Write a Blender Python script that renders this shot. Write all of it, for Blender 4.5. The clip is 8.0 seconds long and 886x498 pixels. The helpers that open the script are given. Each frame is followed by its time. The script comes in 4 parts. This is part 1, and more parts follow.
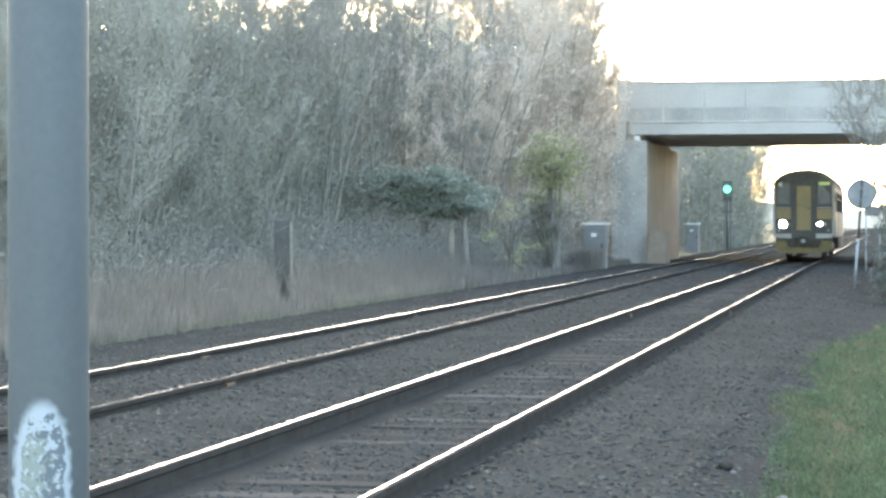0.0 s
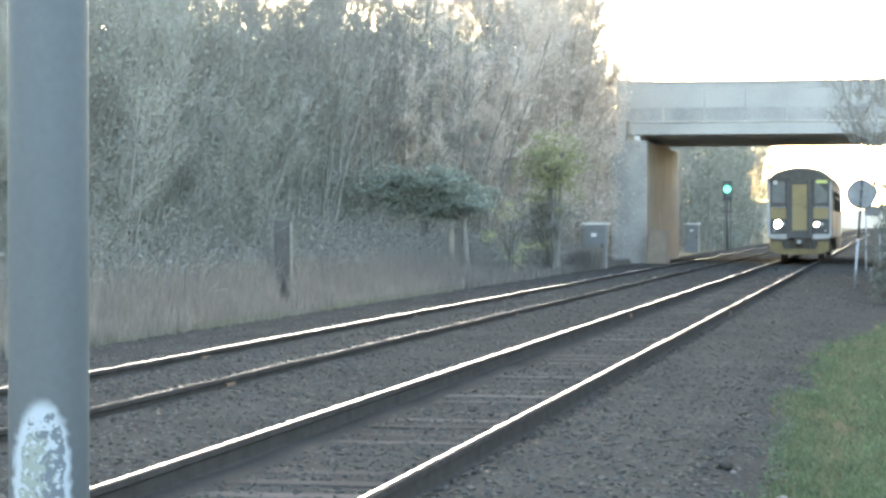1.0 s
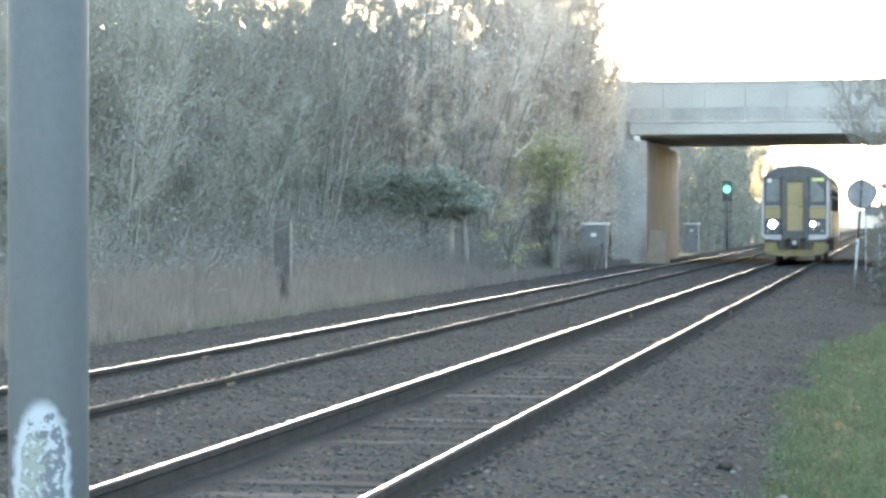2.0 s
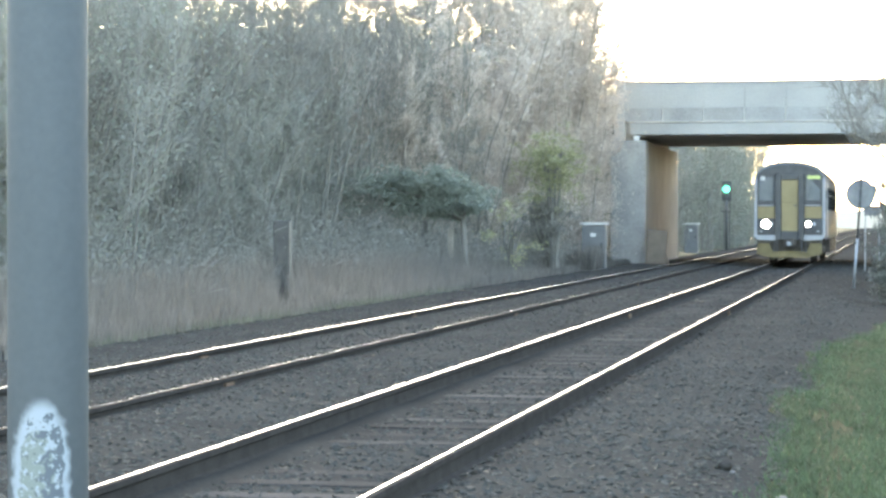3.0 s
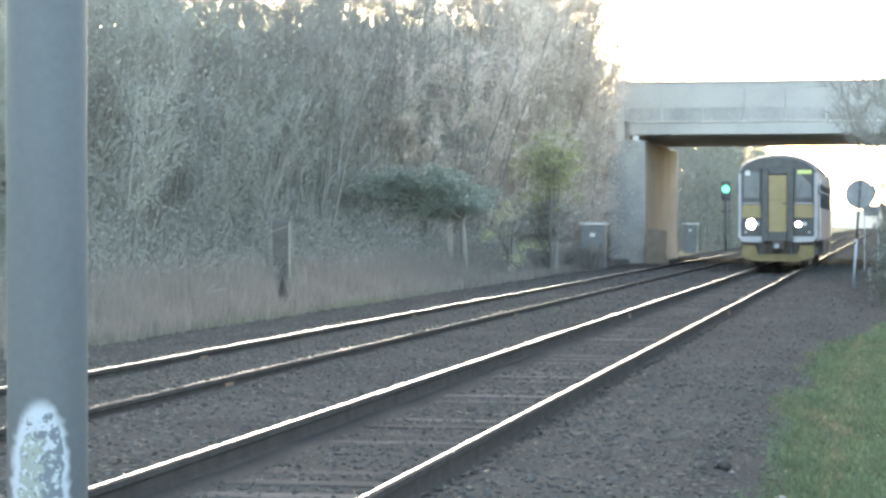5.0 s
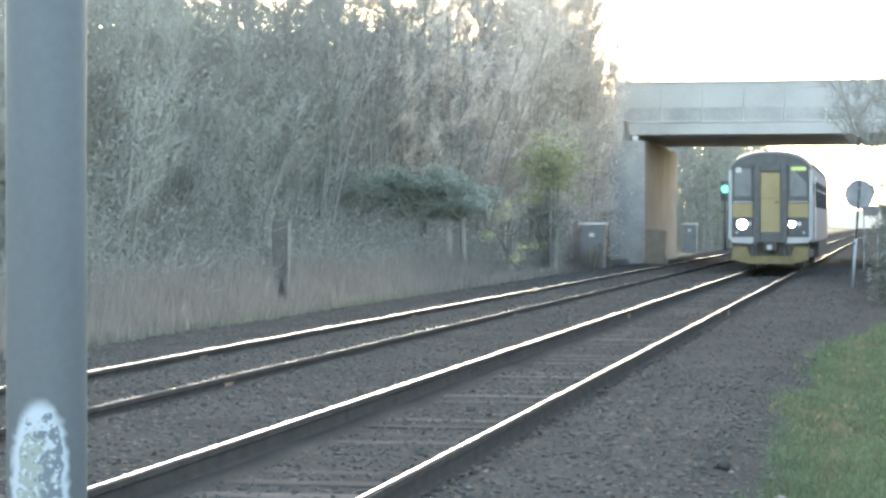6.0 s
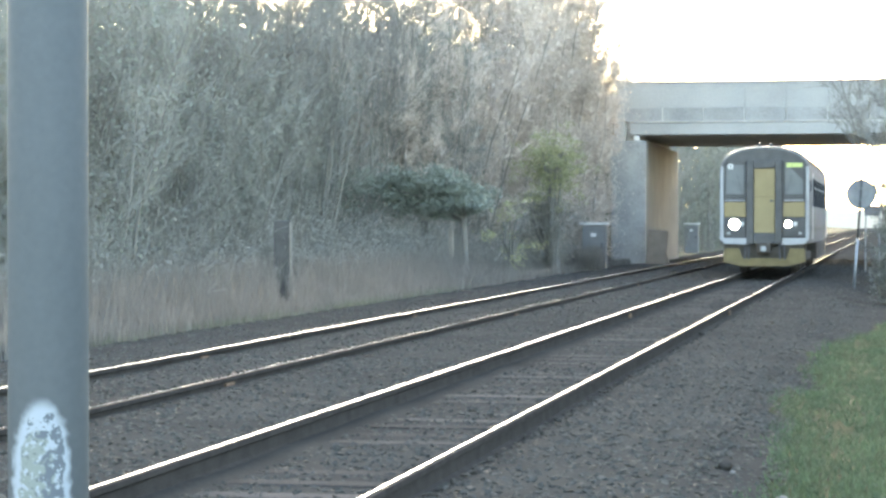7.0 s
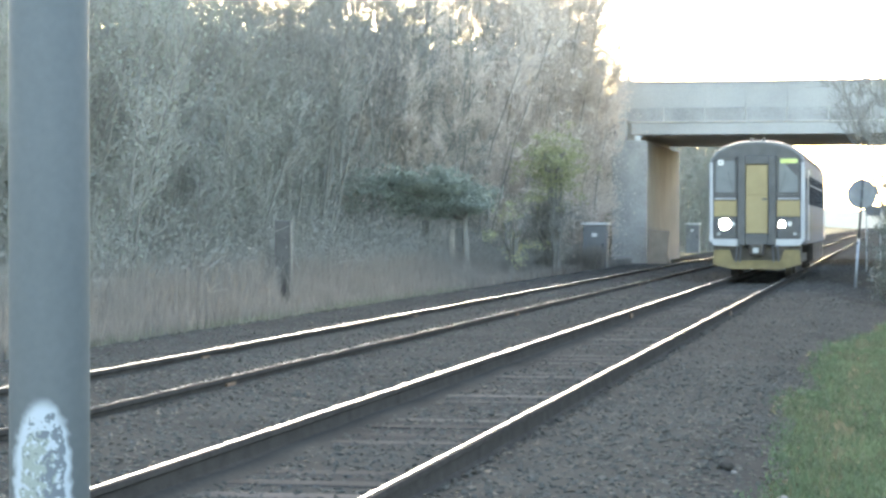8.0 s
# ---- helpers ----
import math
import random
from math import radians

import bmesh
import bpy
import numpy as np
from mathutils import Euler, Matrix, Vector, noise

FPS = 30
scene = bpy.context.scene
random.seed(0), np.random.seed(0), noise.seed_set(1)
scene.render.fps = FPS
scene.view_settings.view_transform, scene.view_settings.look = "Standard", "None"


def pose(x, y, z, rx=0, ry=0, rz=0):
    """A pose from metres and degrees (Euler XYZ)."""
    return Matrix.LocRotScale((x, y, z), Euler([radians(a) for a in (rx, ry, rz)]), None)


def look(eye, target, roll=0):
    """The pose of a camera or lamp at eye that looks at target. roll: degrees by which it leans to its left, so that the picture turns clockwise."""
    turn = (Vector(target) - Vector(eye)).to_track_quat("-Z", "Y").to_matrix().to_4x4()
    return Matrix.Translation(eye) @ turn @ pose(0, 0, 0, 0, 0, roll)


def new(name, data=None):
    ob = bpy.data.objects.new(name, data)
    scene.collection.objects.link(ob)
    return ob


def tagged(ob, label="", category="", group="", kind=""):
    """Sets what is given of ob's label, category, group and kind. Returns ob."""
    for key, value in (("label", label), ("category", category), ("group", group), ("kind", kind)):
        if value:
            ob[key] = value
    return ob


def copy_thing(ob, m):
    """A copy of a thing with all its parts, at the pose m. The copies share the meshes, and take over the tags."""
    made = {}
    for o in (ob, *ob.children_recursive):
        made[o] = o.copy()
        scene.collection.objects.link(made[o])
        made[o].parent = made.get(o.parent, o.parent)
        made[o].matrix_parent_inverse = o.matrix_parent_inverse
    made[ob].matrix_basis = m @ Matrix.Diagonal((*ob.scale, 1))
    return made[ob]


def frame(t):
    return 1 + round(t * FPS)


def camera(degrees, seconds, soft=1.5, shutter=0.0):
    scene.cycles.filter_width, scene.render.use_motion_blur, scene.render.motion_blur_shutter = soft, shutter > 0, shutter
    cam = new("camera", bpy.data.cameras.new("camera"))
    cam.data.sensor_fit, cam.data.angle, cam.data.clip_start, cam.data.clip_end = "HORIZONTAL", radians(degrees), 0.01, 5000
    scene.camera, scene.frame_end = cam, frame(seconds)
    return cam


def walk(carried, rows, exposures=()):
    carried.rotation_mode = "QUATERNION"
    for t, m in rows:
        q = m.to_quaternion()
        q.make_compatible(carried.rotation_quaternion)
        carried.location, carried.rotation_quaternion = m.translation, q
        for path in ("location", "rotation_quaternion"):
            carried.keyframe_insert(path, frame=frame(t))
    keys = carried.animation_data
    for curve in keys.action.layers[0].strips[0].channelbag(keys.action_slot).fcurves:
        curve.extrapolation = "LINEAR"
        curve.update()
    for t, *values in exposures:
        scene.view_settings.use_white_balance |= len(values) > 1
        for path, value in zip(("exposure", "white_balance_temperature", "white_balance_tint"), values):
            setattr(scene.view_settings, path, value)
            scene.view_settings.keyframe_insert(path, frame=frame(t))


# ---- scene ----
# World: y runs along the railway, x to its right, z = 0 at rail-head level.
EYE = (0.0, 0.0, 1.42)
cam = camera(21.15, 8.0, soft=2.8)


def aim(yaw):
    return pose(*EYE, 89.40, 0, 10.65 + yaw)


walk(cam, [(0, aim(0)), (0.5, aim(0.008)), (1, aim(0)), (1.5, aim(0)), (3, aim(-0.019)), (3.5, aim(-0.021)), (4, aim(-0.027)), (4.5, aim(-0.029)),
           (6, aim(-0.05)), (6.5, aim(-0.027)), (7, aim(-0.011)), (7.5, aim(0.012)), (8, aim(0.014))], [(0, 3.2, 7650, 7), (8, 3.2, 7650, 7)])

# ---- light ----
SUN_AZ, SUN_EL = radians(-12), radians(20)
world = bpy.data.worlds.new("sky")
scene.world = world
world.use_nodes = True
wn = world.node_tree.nodes
sky = wn.new("ShaderNodeTexSky")
sky.sky_type = "NISHITA"
sky.sun_disc = False
sky.sun_elevation, sky.sun_rotation = SUN_EL, SUN_AZ
sky.air_density, sky.dust_density, sky.ozone_density = 0.85, 0.9, 0.4
wn["Background"].inputs["Strength"].default_value = 0.15
world.node_tree.links.new(sky.outputs[0], wn["Background"].inputs["Color"])
sun = new("sun", bpy.data.lights.new("sun", "SUN"))
sun.data.energy, sun.data.angle, sun.data.color = 0.5, radians(12), (1.0, 0.93, 0.84)
sun_way = Vector((math.sin(SUN_AZ) * math.cos(SUN_EL), math.cos(SUN_AZ) * math.cos(SUN_EL), math.sin(SUN_EL)))
sun.matrix_world = look(sun_way * 100, (0, 0, 0))


# ---- materials ----
def mat(name, a, b, scale=8.0, rough=0.8, metal=0.0, bump=0.3, fine=60.0, vary=0.0, glow=None, trans=0.0, island=False, rough_b=None, spec=0.5):
    """Two-scale noise between the colours a and b, with fine relief; vary: brightness change from piece to piece."""
    m = bpy.data.materials.new(name)
    m.use_nodes = True
    n, l = m.node_tree.nodes, m.node_tree.links
    p = n["Principled BSDF"]
    co = n.new("ShaderNodeTexCoord")
    n1, n2 = n.new("ShaderNodeTexNoise"), n.new("ShaderNodeTexNoise")
    for t, s in ((n1, scale), (n2, fine)):
        t.inputs["Scale"].default_value = s
        t.inputs["Detail"].default_value = 5
        l.new(co.outputs["Object"], t.inputs["Vector"])
    add = n.new("ShaderNodeMath")
    add.operation = "MULTIPLY_ADD"
    add.inputs[1].default_value = 0.45
    l.new(n2.outputs["Fac"], add.inputs[0])
    half = n.new("ShaderNodeMath")
    half.operation = "MULTIPLY"
    half.inputs[1].default_value = 0.6
    l.new(n1.outputs["Fac"], half.inputs[0])
    l.new(half.outputs[0], add.inputs[2])
    ramp = n.new("ShaderNodeMapRange")
    ramp.inputs["From Min"].default_value, ramp.inputs["From Max"].default_value = 0.36, 0.7
    l.new(add.outputs[0], ramp.inputs["Value"])
    mix = n.new("ShaderNodeMix")
    mix.data_type = "RGBA"
    mix.inputs["A"].default_value, mix.inputs["B"].default_value = (*a, 1), (*b, 1)
    l.new(ramp.outputs[0], mix.inputs["Factor"])
    colour = mix.outputs["Result"]
    if vary:
        if island:
            rnd = n.new("ShaderNodeNewGeometry").outputs["Random Per Island"]
        else:
            rnd = n.new("ShaderNodeObjectInfo").outputs["Random"]
        hv = n.new("ShaderNodeHueSaturation")
        vr = n.new("ShaderNodeMapRange")
        vr.inputs["To Min"].default_value, vr.inputs["To Max"].default_value = 1 - vary, 1 + vary
        l.new(rnd, vr.inputs["Value"])
        l.new(vr.outputs[0], hv.inputs["Value"])
        l.new(colour, hv.inputs["Color"])
        colour = hv.outputs["Color"]
    l.new(colour, p.inputs["Base Color"])
    p.inputs["Metallic"].default_value = metal
    rr = n.new("ShaderNodeMapRange")
    rr.inputs["To Min"].default_value, rr.inputs["To Max"].default_value = rough, rough if rough_b is None else rough_b
    l.new(n2.outputs["Fac"], rr.inputs["Value"])
    l.new(rr.outputs[0], p.inputs["Roughness"])
    if bump:
        bp = n.new("ShaderNodeBump")
        bp.inputs["Strength"].default_value, bp.inputs["Distance"].default_value = bump, 0.02
        l.new(add.outputs[0], bp.inputs["Height"])
        l.new(bp.outputs[0], p.inputs["Normal"])
    p.inputs["Specular IOR Level"].default_value = spec
    if trans:
        tl, sh = n.new("ShaderNodeBsdfTranslucent"), n.new("ShaderNodeMixShader")
        l.new(colour, tl.inputs["Color"])
        sh.inputs[0].default_value = trans
        l.new(p.outputs[0], sh.inputs[1])
        l.new(tl.outputs[0], sh.inputs[2])
        l.new(sh.outputs[0], n["Material Output"].inputs["Surface"])
    if glow:
        p.inputs["Emission Color"].default_value = (*glow[:3], 1)
        p.inputs["Emission Strength"].default_value = glow[3]
    return m


M_BALLAST = mat("ballast", (0.038, 0.0385, 0.0365), (0.06, 0.061, 0.057), 0.7, 0.95, bump=0.5, fine=24, spec=0.0)
M_STONE = mat("ballast_stone", (0.059, 0.059, 0.0535), (0.083, 0.083, 0.0755), 6, 0.95, bump=0.2, fine=90, vary=0.14, island=True, spec=0.1)
M_EARTH = mat("verge_earth", (0.056, 0.056, 0.0392), (0.14, 0.14, 0.091), 0.5, 0.95, bump=1.0, fine=9, spec=0.05)
M_RAIL_TOP = mat("polished_rail", (0.36, 0.4, 0.45), (0.44, 0.48, 0.53), 2, 0.3, 1.0, bump=0.0, rough_b=0.42)
M_RAIL_DULL = mat("dulled_rail", (0.12, 0.145, 0.18), (0.16, 0.19, 0.23), 2, 0.4, 1.0, bump=0.0, rough_b=0.5)
M_RUST = mat("rusty_rail", (0.04, 0.038, 0.0355), (0.066, 0.062, 0.058), 5, 0.9, bump=0.0, spec=0.0)
M_RUST_BRIGHT = mat("orange_rust", (0.1, 0.07, 0.052), (0.17, 0.115, 0.08), 9, 0.85, bump=0.3, spec=0.1)
M_SLEEPER = mat("weathered_sleeper", (0.06, 0.057, 0.053), (0.092, 0.087, 0.081), 3, 0.95, bump=0.8, fine=40, vary=0.25, spec=0.0)
M_CONCRETE = mat("pale_concrete", (0.33, 0.325, 0.315), (0.44, 0.433, 0.415), 0.6, 0.85, bump=0.2, fine=14)
M_CONCRETE_STAIN = mat("stained_concrete", (0.25, 0.247, 0.24), (0.4, 0.394, 0.38), 1.1, 0.9, bump=0.25, fine=12)
# Lighter than the other concrete: hazy light under the deck put into its colour.
M_CONCRETE_LIFTED = mat("lightened_concrete", (0.5, 0.48, 0.45), (0.66, 0.63, 0.59), 0.7, 0.9, bump=0.2, fine=14)
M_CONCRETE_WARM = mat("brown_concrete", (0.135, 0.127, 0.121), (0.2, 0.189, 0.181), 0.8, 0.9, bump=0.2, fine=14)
M_LID = mat("white_lid_paint", (0.684, 0.684, 0.665), (0.779, 0.779, 0.76), 4, 0.5, bump=0.05)
M_ASPHALT = mat("asphalt", (0.04, 0.04, 0.042), (0.07, 0.07, 0.07), 1, 0.9, bump=0.4, fine=60)
M_BARK = mat("grey_bark", (0.16, 0.155, 0.14), (0.25, 0.24, 0.22), 4, 0.9, bump=0.5, fine=40, vary=0.15)
M_TWIG = mat("grey_twigs", (0.205, 0.205, 0.184), (0.275, 0.274, 0.248), 0.6, 0.85, bump=0, fine=5, vary=0.12)
# Hawthorn twigs: brown paled and warmed, with the bright haze put into the colour.
M_TWIG_WARM = mat("haze_paled_brown_twigs", (0.45, 0.385, 0.33), (0.58, 0.51, 0.44), 0.6, 0.85, bump=0, fine=5, vary=0.15)
M_IVY = mat("ivy_leaves", (0.185, 0.205, 0.172), (0.25, 0.275, 0.232), 0.5, 0.8, bump=0, fine=9, vary=0.1, trans=0.12)
M_LEAF_BRIGHT = mat("yellow_green_leaves", (0.32, 0.34, 0.18), (0.46, 0.46, 0.28), 1.5, 0.7, bump=0, fine=9, vary=0.2, trans=0.4)
M_SHRUB = mat("dark_evergreen", (0.18, 0.21, 0.178), (0.265, 0.297, 0.25), 1.5, 0.75, bump=0, fine=9, trans=0.25)
M_DRYGRASS = mat("dry_grass", (0.165, 0.16, 0.146), (0.235, 0.228, 0.21), 0.5, 0.9, bump=0, fine=5, vary=0.2, island=True, trans=0.4)
M_GRASS = mat("green_grass", (0.036, 0.062, 0.0365), (0.07, 0.112, 0.066), 1.2, 0.75, bump=0, fine=9, vary=0.25, island=True, trans=0.4)
M_VERGE = mat("greyish_verge_grass", (0.12, 0.14, 0.108), (0.19, 0.212, 0.165), 1.2, 0.8, bump=0, fine=9, vary=0.3, island=True, trans=0.4)
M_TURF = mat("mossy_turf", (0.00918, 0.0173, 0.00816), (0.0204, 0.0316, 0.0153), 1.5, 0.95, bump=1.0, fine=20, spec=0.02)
M_STEEL = mat("galvanised_steel", (0.28, 0.3, 0.32), (0.42, 0.44, 0.46), 6, 0.5, 0.6, bump=0.1)
M_DARKSTEEL = mat("dark_painted_steel", (0.035, 0.037, 0.04), (0.08, 0.085, 0.09), 6, 0.6, 0.1, bump=0.1)
M_GREYBOX = mat("grey_cabinet_paint", (0.14, 0.147, 0.15), (0.19, 0.197, 0.2), 4, 0.7, bump=0.1)
M_PALE = mat("pale_grey_paint", (0.6, 0.6, 0.58), (0.75, 0.75, 0.73), 4, 0.6, bump=0.1)
M_TIMBER = mat("weathered_timber", (0.07, 0.068, 0.065), (0.14, 0.135, 0.13), 3, 0.9, bump=0.6, fine=30)
M_TIMBER_PALE = mat("bleached_timber", (0.22, 0.2, 0.17), (0.38, 0.35, 0.31), 3, 0.9, bump=0.6, fine=30)
M_SIGNBACK = mat("dull_sign_back", (0.14, 0.15, 0.16), (0.22, 0.23, 0.24), 5, 0.6, 0.2, bump=0.1)
M_WHITE = mat("train_white", (0.31, 0.325, 0.347), (0.406, 0.413, 0.428), 3, 0.4, bump=0.03)
M_SIDE = mat("train_side_lilac", (0.17, 0.17, 0.18), (0.24, 0.24, 0.25), 2, 0.75, bump=0.03, spec=0.15)
M_BLACK = mat("train_black", (0.045, 0.047, 0.05), (0.085, 0.087, 0.09), 4, 0.5, bump=0.05)
M_ROOF = mat("train_roof", (0.06, 0.06, 0.065), (0.12, 0.12, 0.12), 1.5, 0.95, bump=0.1, spec=0.05)
M_YELLOW = mat("warning_yellow", (0.245, 0.188, 0.09), (0.31, 0.24, 0.12), 3, 0.5, bump=0.05)
M_YELLOW_DIRTY = mat("dirty_yellow", (0.15, 0.115, 0.055), (0.235, 0.185, 0.085), 4, 0.7, bump=0.1)
M_GLASS = mat("cab_glass", (0.12, 0.135, 0.145), (0.17, 0.185, 0.195), 3, 0.3, bump=0.0, spec=0.25)
M_SIDEGLASS = mat("side_window_glass", (0.03, 0.035, 0.04), (0.06, 0.065, 0.07), 3, 0.6, bump=0.0, spec=0.0)
M_SLAB = mat("brown_slab", (0.17, 0.138, 0.11), (0.26, 0.21, 0.165), 3, 0.9, bump=0.3)
M_UNDER = mat("underframe_grime", (0.045, 0.0405, 0.036), (0.12, 0.105, 0.09), 3, 0.9, bump=0.4)
M_LAMP = mat("headlamp", (0.9, 0.9, 0.85), (0.95, 0.95, 0.9), 3, 0.3, bump=0, glow=(1, 0.95, 0.85, 14))
M_LAMP_DIM = mat("marker_lamp", (0.5, 0.5, 0.5), (0.6, 0.6, 0.6), 3, 0.3, bump=0)
M_DEST = mat("destination_display", (0.3, 0.42, 0.16), (0.34, 0.45, 0.17), 30, 0.4, bump=0, glow=(0.45, 0.62, 0.25, 0.12))
M_GREEN_LAMP = mat("green_signal_lamp", (0.1, 0.9, 0.6), (0.2, 0.95, 0.7), 3, 0.3, bump=0, glow=(0.03, 0.38, 0.23, 1.0))
M_LORRY_DARK = mat("lorry_olive", (0.205, 0.188, 0.162), (0.265, 0.245, 0.215), 1, 0.6, bump=0.03)
M_LORRY_YELLOW = mat("lorry_yellow", (0.42, 0.37, 0.19), (0.5, 0.445, 0.24), 1, 0.6, bump=0.03)
M_LORRY_SKIRT = mat("lorry_slate", (0.17, 0.19, 0.205), (0.23, 0.25, 0.265), 1, 0.6, bump=0.03)
M_LORRY_CAB = mat("lorry_pale_blue", (0.36, 0.44, 0.49), (0.44, 0.52, 0.56), 1, 0.4, bump=0.02)
M_LORRY_REAR = mat("lorry_grey_panel", (0.26, 0.27, 0.3), (0.33, 0.345, 0.37), 1, 0.5, bump=0.03)
# Hawthorn leaves paled in colour the same way, to carry the haze.
M_BROWNLEAF = mat("haze_paled_withered_leaves", (0.46, 0.39, 0.33), (0.6, 0.525, 0.45), 1.5, 0.8, bump=0, fine=9, vary=0.15, trans=0.2)
M_FAIRING = mat("dull_pink_fairing", (0.3, 0.25, 0.25), (0.38, 0.32, 0.32), 2, 0.6, bump=0.03)
M_BRANCH = mat("dark_branches", (0.16, 0.153, 0.138), (0.25, 0.24, 0.215), 2, 0.9, bump=0, fine=9, vary=0.1)
M_BRAMBLE = mat("bramble_leaves", (0.215, 0.213, 0.19), (0.28, 0.277, 0.25), 0.8, 0.85, bump=0, fine=9, vary=0.08, trans=0.12)
M_HEDGE = mat("dull_hedge_leaves", (0.085, 0.095, 0.085), (0.14, 0.152, 0.135), 1.2, 0.85, bump=0, fine=9, vary=0.1, trans=0.12)
M_TYRE = mat("tyre_rubber", (0.015, 0.015, 0.015), (0.03, 0.03, 0.03), 9, 0.9, bump=0.2)


# ---- mesh helpers ----
def link(name, mesh, material, parent=None, label=""):
    ob = new(name, mesh)
    mesh.materials.append(material)
    if parent:
        ob.parent = parent
    if label:
        ob["label"] = label
    return ob


def part(name, bm, material, parent=None, label="", smooth=False):
    """Links a bmesh as one mesh object, under a thing or a part."""
    bmesh.ops.recalc_face_normals(bm, faces=bm.faces)
    me = bpy.data.meshes.new(name)
    bm.to_mesh(me)
    bm.free()
    if smooth:
        me.polygons.foreach_set("use_smooth", [True] * len(me.polygons))
    return link(name, me, material, parent, label)


def thing(name, m, label, category, group="", kind=""):
    ob = new(name)
    ob.matrix_basis = m
    return tagged(ob, label, category, group, kind)


def box(x0, x1, y0, y1, z0, z1, bevel=0.0, bm=None):
    bm = bm or bmesh.new()
    r = bmesh.ops.create_cube(bm, size=1)
    m = Matrix.Translation(((x0 + x1) / 2, (y0 + y1) / 2, (z0 + z1) / 2)) @ Matrix.Diagonal((x1 - x0, y1 - y0, z1 - z0, 1))
    bmesh.ops.transform(bm, matrix=m, verts=r["verts"])
    if bevel:
        es = list({e for v in r["verts"] for e in v.link_edges})
        bmesh.ops.bevel(bm, geom=es, offset=bevel, segments=2, affect="EDGES", profile=0.5)
    return bm


def cyl(p0, p1, r0, r1=None, seg=16, bm=None):
    bm = bm or bmesh.new()
    p0, p1 = Vector(p0), Vector(p1)
    d = p1 - p0
    m = Matrix.Translation((p0 + p1) / 2) @ d.to_track_quat("Z", "Y").to_matrix().to_4x4()
    bmesh.ops.create_cone(bm, cap_ends=True, segments=seg, radius1=r0, radius2=r0 if r1 is None else r1, depth=d.length, matrix=m)
    return bm


def prism(outline, y0, y1, bm=None):
    """An outline of (x, z) pairs drawn out from y0 to y1."""
    bm = bm or bmesh.new()
    a = [bm.verts.new((x, y0, z)) for x, z in outline]
    b = [bm.verts.new((x, y1, z)) for x, z in outline]
    bm.faces.new(a), bm.faces.new(b[::-1])
    for i in range(len(a)):
        j = (i + 1) % len(a)
        bm.faces.new((a[i], b[i], b[j], a[j]))
    return bm


def raw(name, verts, faces, material, parent=None, label="", smooth=False):
    me = bpy.data.meshes.new(name)
    me.from_pydata(verts, [], faces)
    if smooth:
        me.polygons.foreach_set("use_smooth", [True] * len(me.polygons))
    return link(name, me, material, parent, label)


def tubes(segs, sides=3):
    """Tapered prisms: rows of x0 y0 z0 x1 y1 z1 r0 r1. Returns vertices and faces."""
    s = np.array(segs, float)
    p0, p1, r0, r1 = s[:, :3], s[:, 3:6], s[:, 6], s[:, 7]
    d = p1 - p0
    d /= np.linalg.norm(d, axis=1)[:, None] + 1e-9
    ref = np.where(np.abs(d[:, 2:3]) < 0.9, [[0, 0, 1.0]], [[1.0, 0, 0]])
    u = np.cross(d, ref)
    u /= np.linalg.norm(u, axis=1)[:, None]
    w = np.cross(d, u)
    rings = []
    for p, r in ((p0, r0), (p1, r1)):
        for k in range(sides):
            t = 2 * math.pi * k / sides
            rings.append(p + (u * math.cos(t) + w * math.sin(t)) * r[:, None])
    v = np.stack(rings, 1).reshape(-1, 3)
    base = np.arange(len(s)) * 2 * sides
    f = []
    for k in range(sides):
        j = (k + 1) % sides
        f.append(np.stack([base + k, base + j, base + sides + j, base + sides + k], 1))
    return v.tolist(), np.concatenate(f).tolist()


def blades(rng, xy, z, height, width, lean=0.35):
    """Bent, tapering grass blades, three triangles each."""
    n = len(xy)
    h = height * rng.uniform(0.5, 1.15, n)
    t = rng.uniform(0, 2 * math.pi, n)
    side = np.stack([np.cos(t), np.sin(t), np.zeros(n)], 1) * (width * rng.uniform(0.6, 1.3, n) / 2)[:, None]
    b = rng.uniform(0, 2 * math.pi, n)
    le = lean * rng.uniform(0.1, 1.0, n) * h
    way = np.stack([np.cos(b) * le, np.sin(b) * le, np.zeros(n)], 1)
    root = np.column_stack([xy, z])
    mid = root + way * 0.35 + np.column_stack([np.zeros((n, 2)), h * 0.55])
    tip = root + way + np.column_stack([np.zeros((n, 2)), h])
    v = np.stack([root - side, root + side, mid + side * 0.7, mid - side * 0.7, tip], 1).reshape(-1, 3)
    k = np.arange(n) * 5
    quads = np.stack([k, k + 1, k + 2, k + 3], 1).tolist()
    tris = np.stack([k + 3, k + 2, k + 4], 1).tolist()
    return v.tolist(), quads + tris


def leaves(rng, pos, size):
    """Folded leaf quads at the given places."""
    n = len(pos)
    a = rng.normal(size=(n, 3))
    a /= np.linalg.norm(a, axis=1)[:, None]
    b = np.cross(a, rng.normal(size=(n, 3)))
    b /= np.linalg.norm(b, axis=1)[:, None]
    c = np.cross(a, b)
    s = (size * rng.uniform(0.6, 1.3, n))[:, None]
    v = np.stack([pos - a * s, pos + b * s * 0.6 + c * s * 0.15, pos + a * s, pos - b * s * 0.6 + c * s * 0.15], 1).reshape(-1, 3)
    k = np.arange(n) * 4
    return v.tolist(), np.concatenate([np.stack([k, k + 1, k + 2], 1), np.stack([k, k + 2, k + 3], 1)]).tolist()


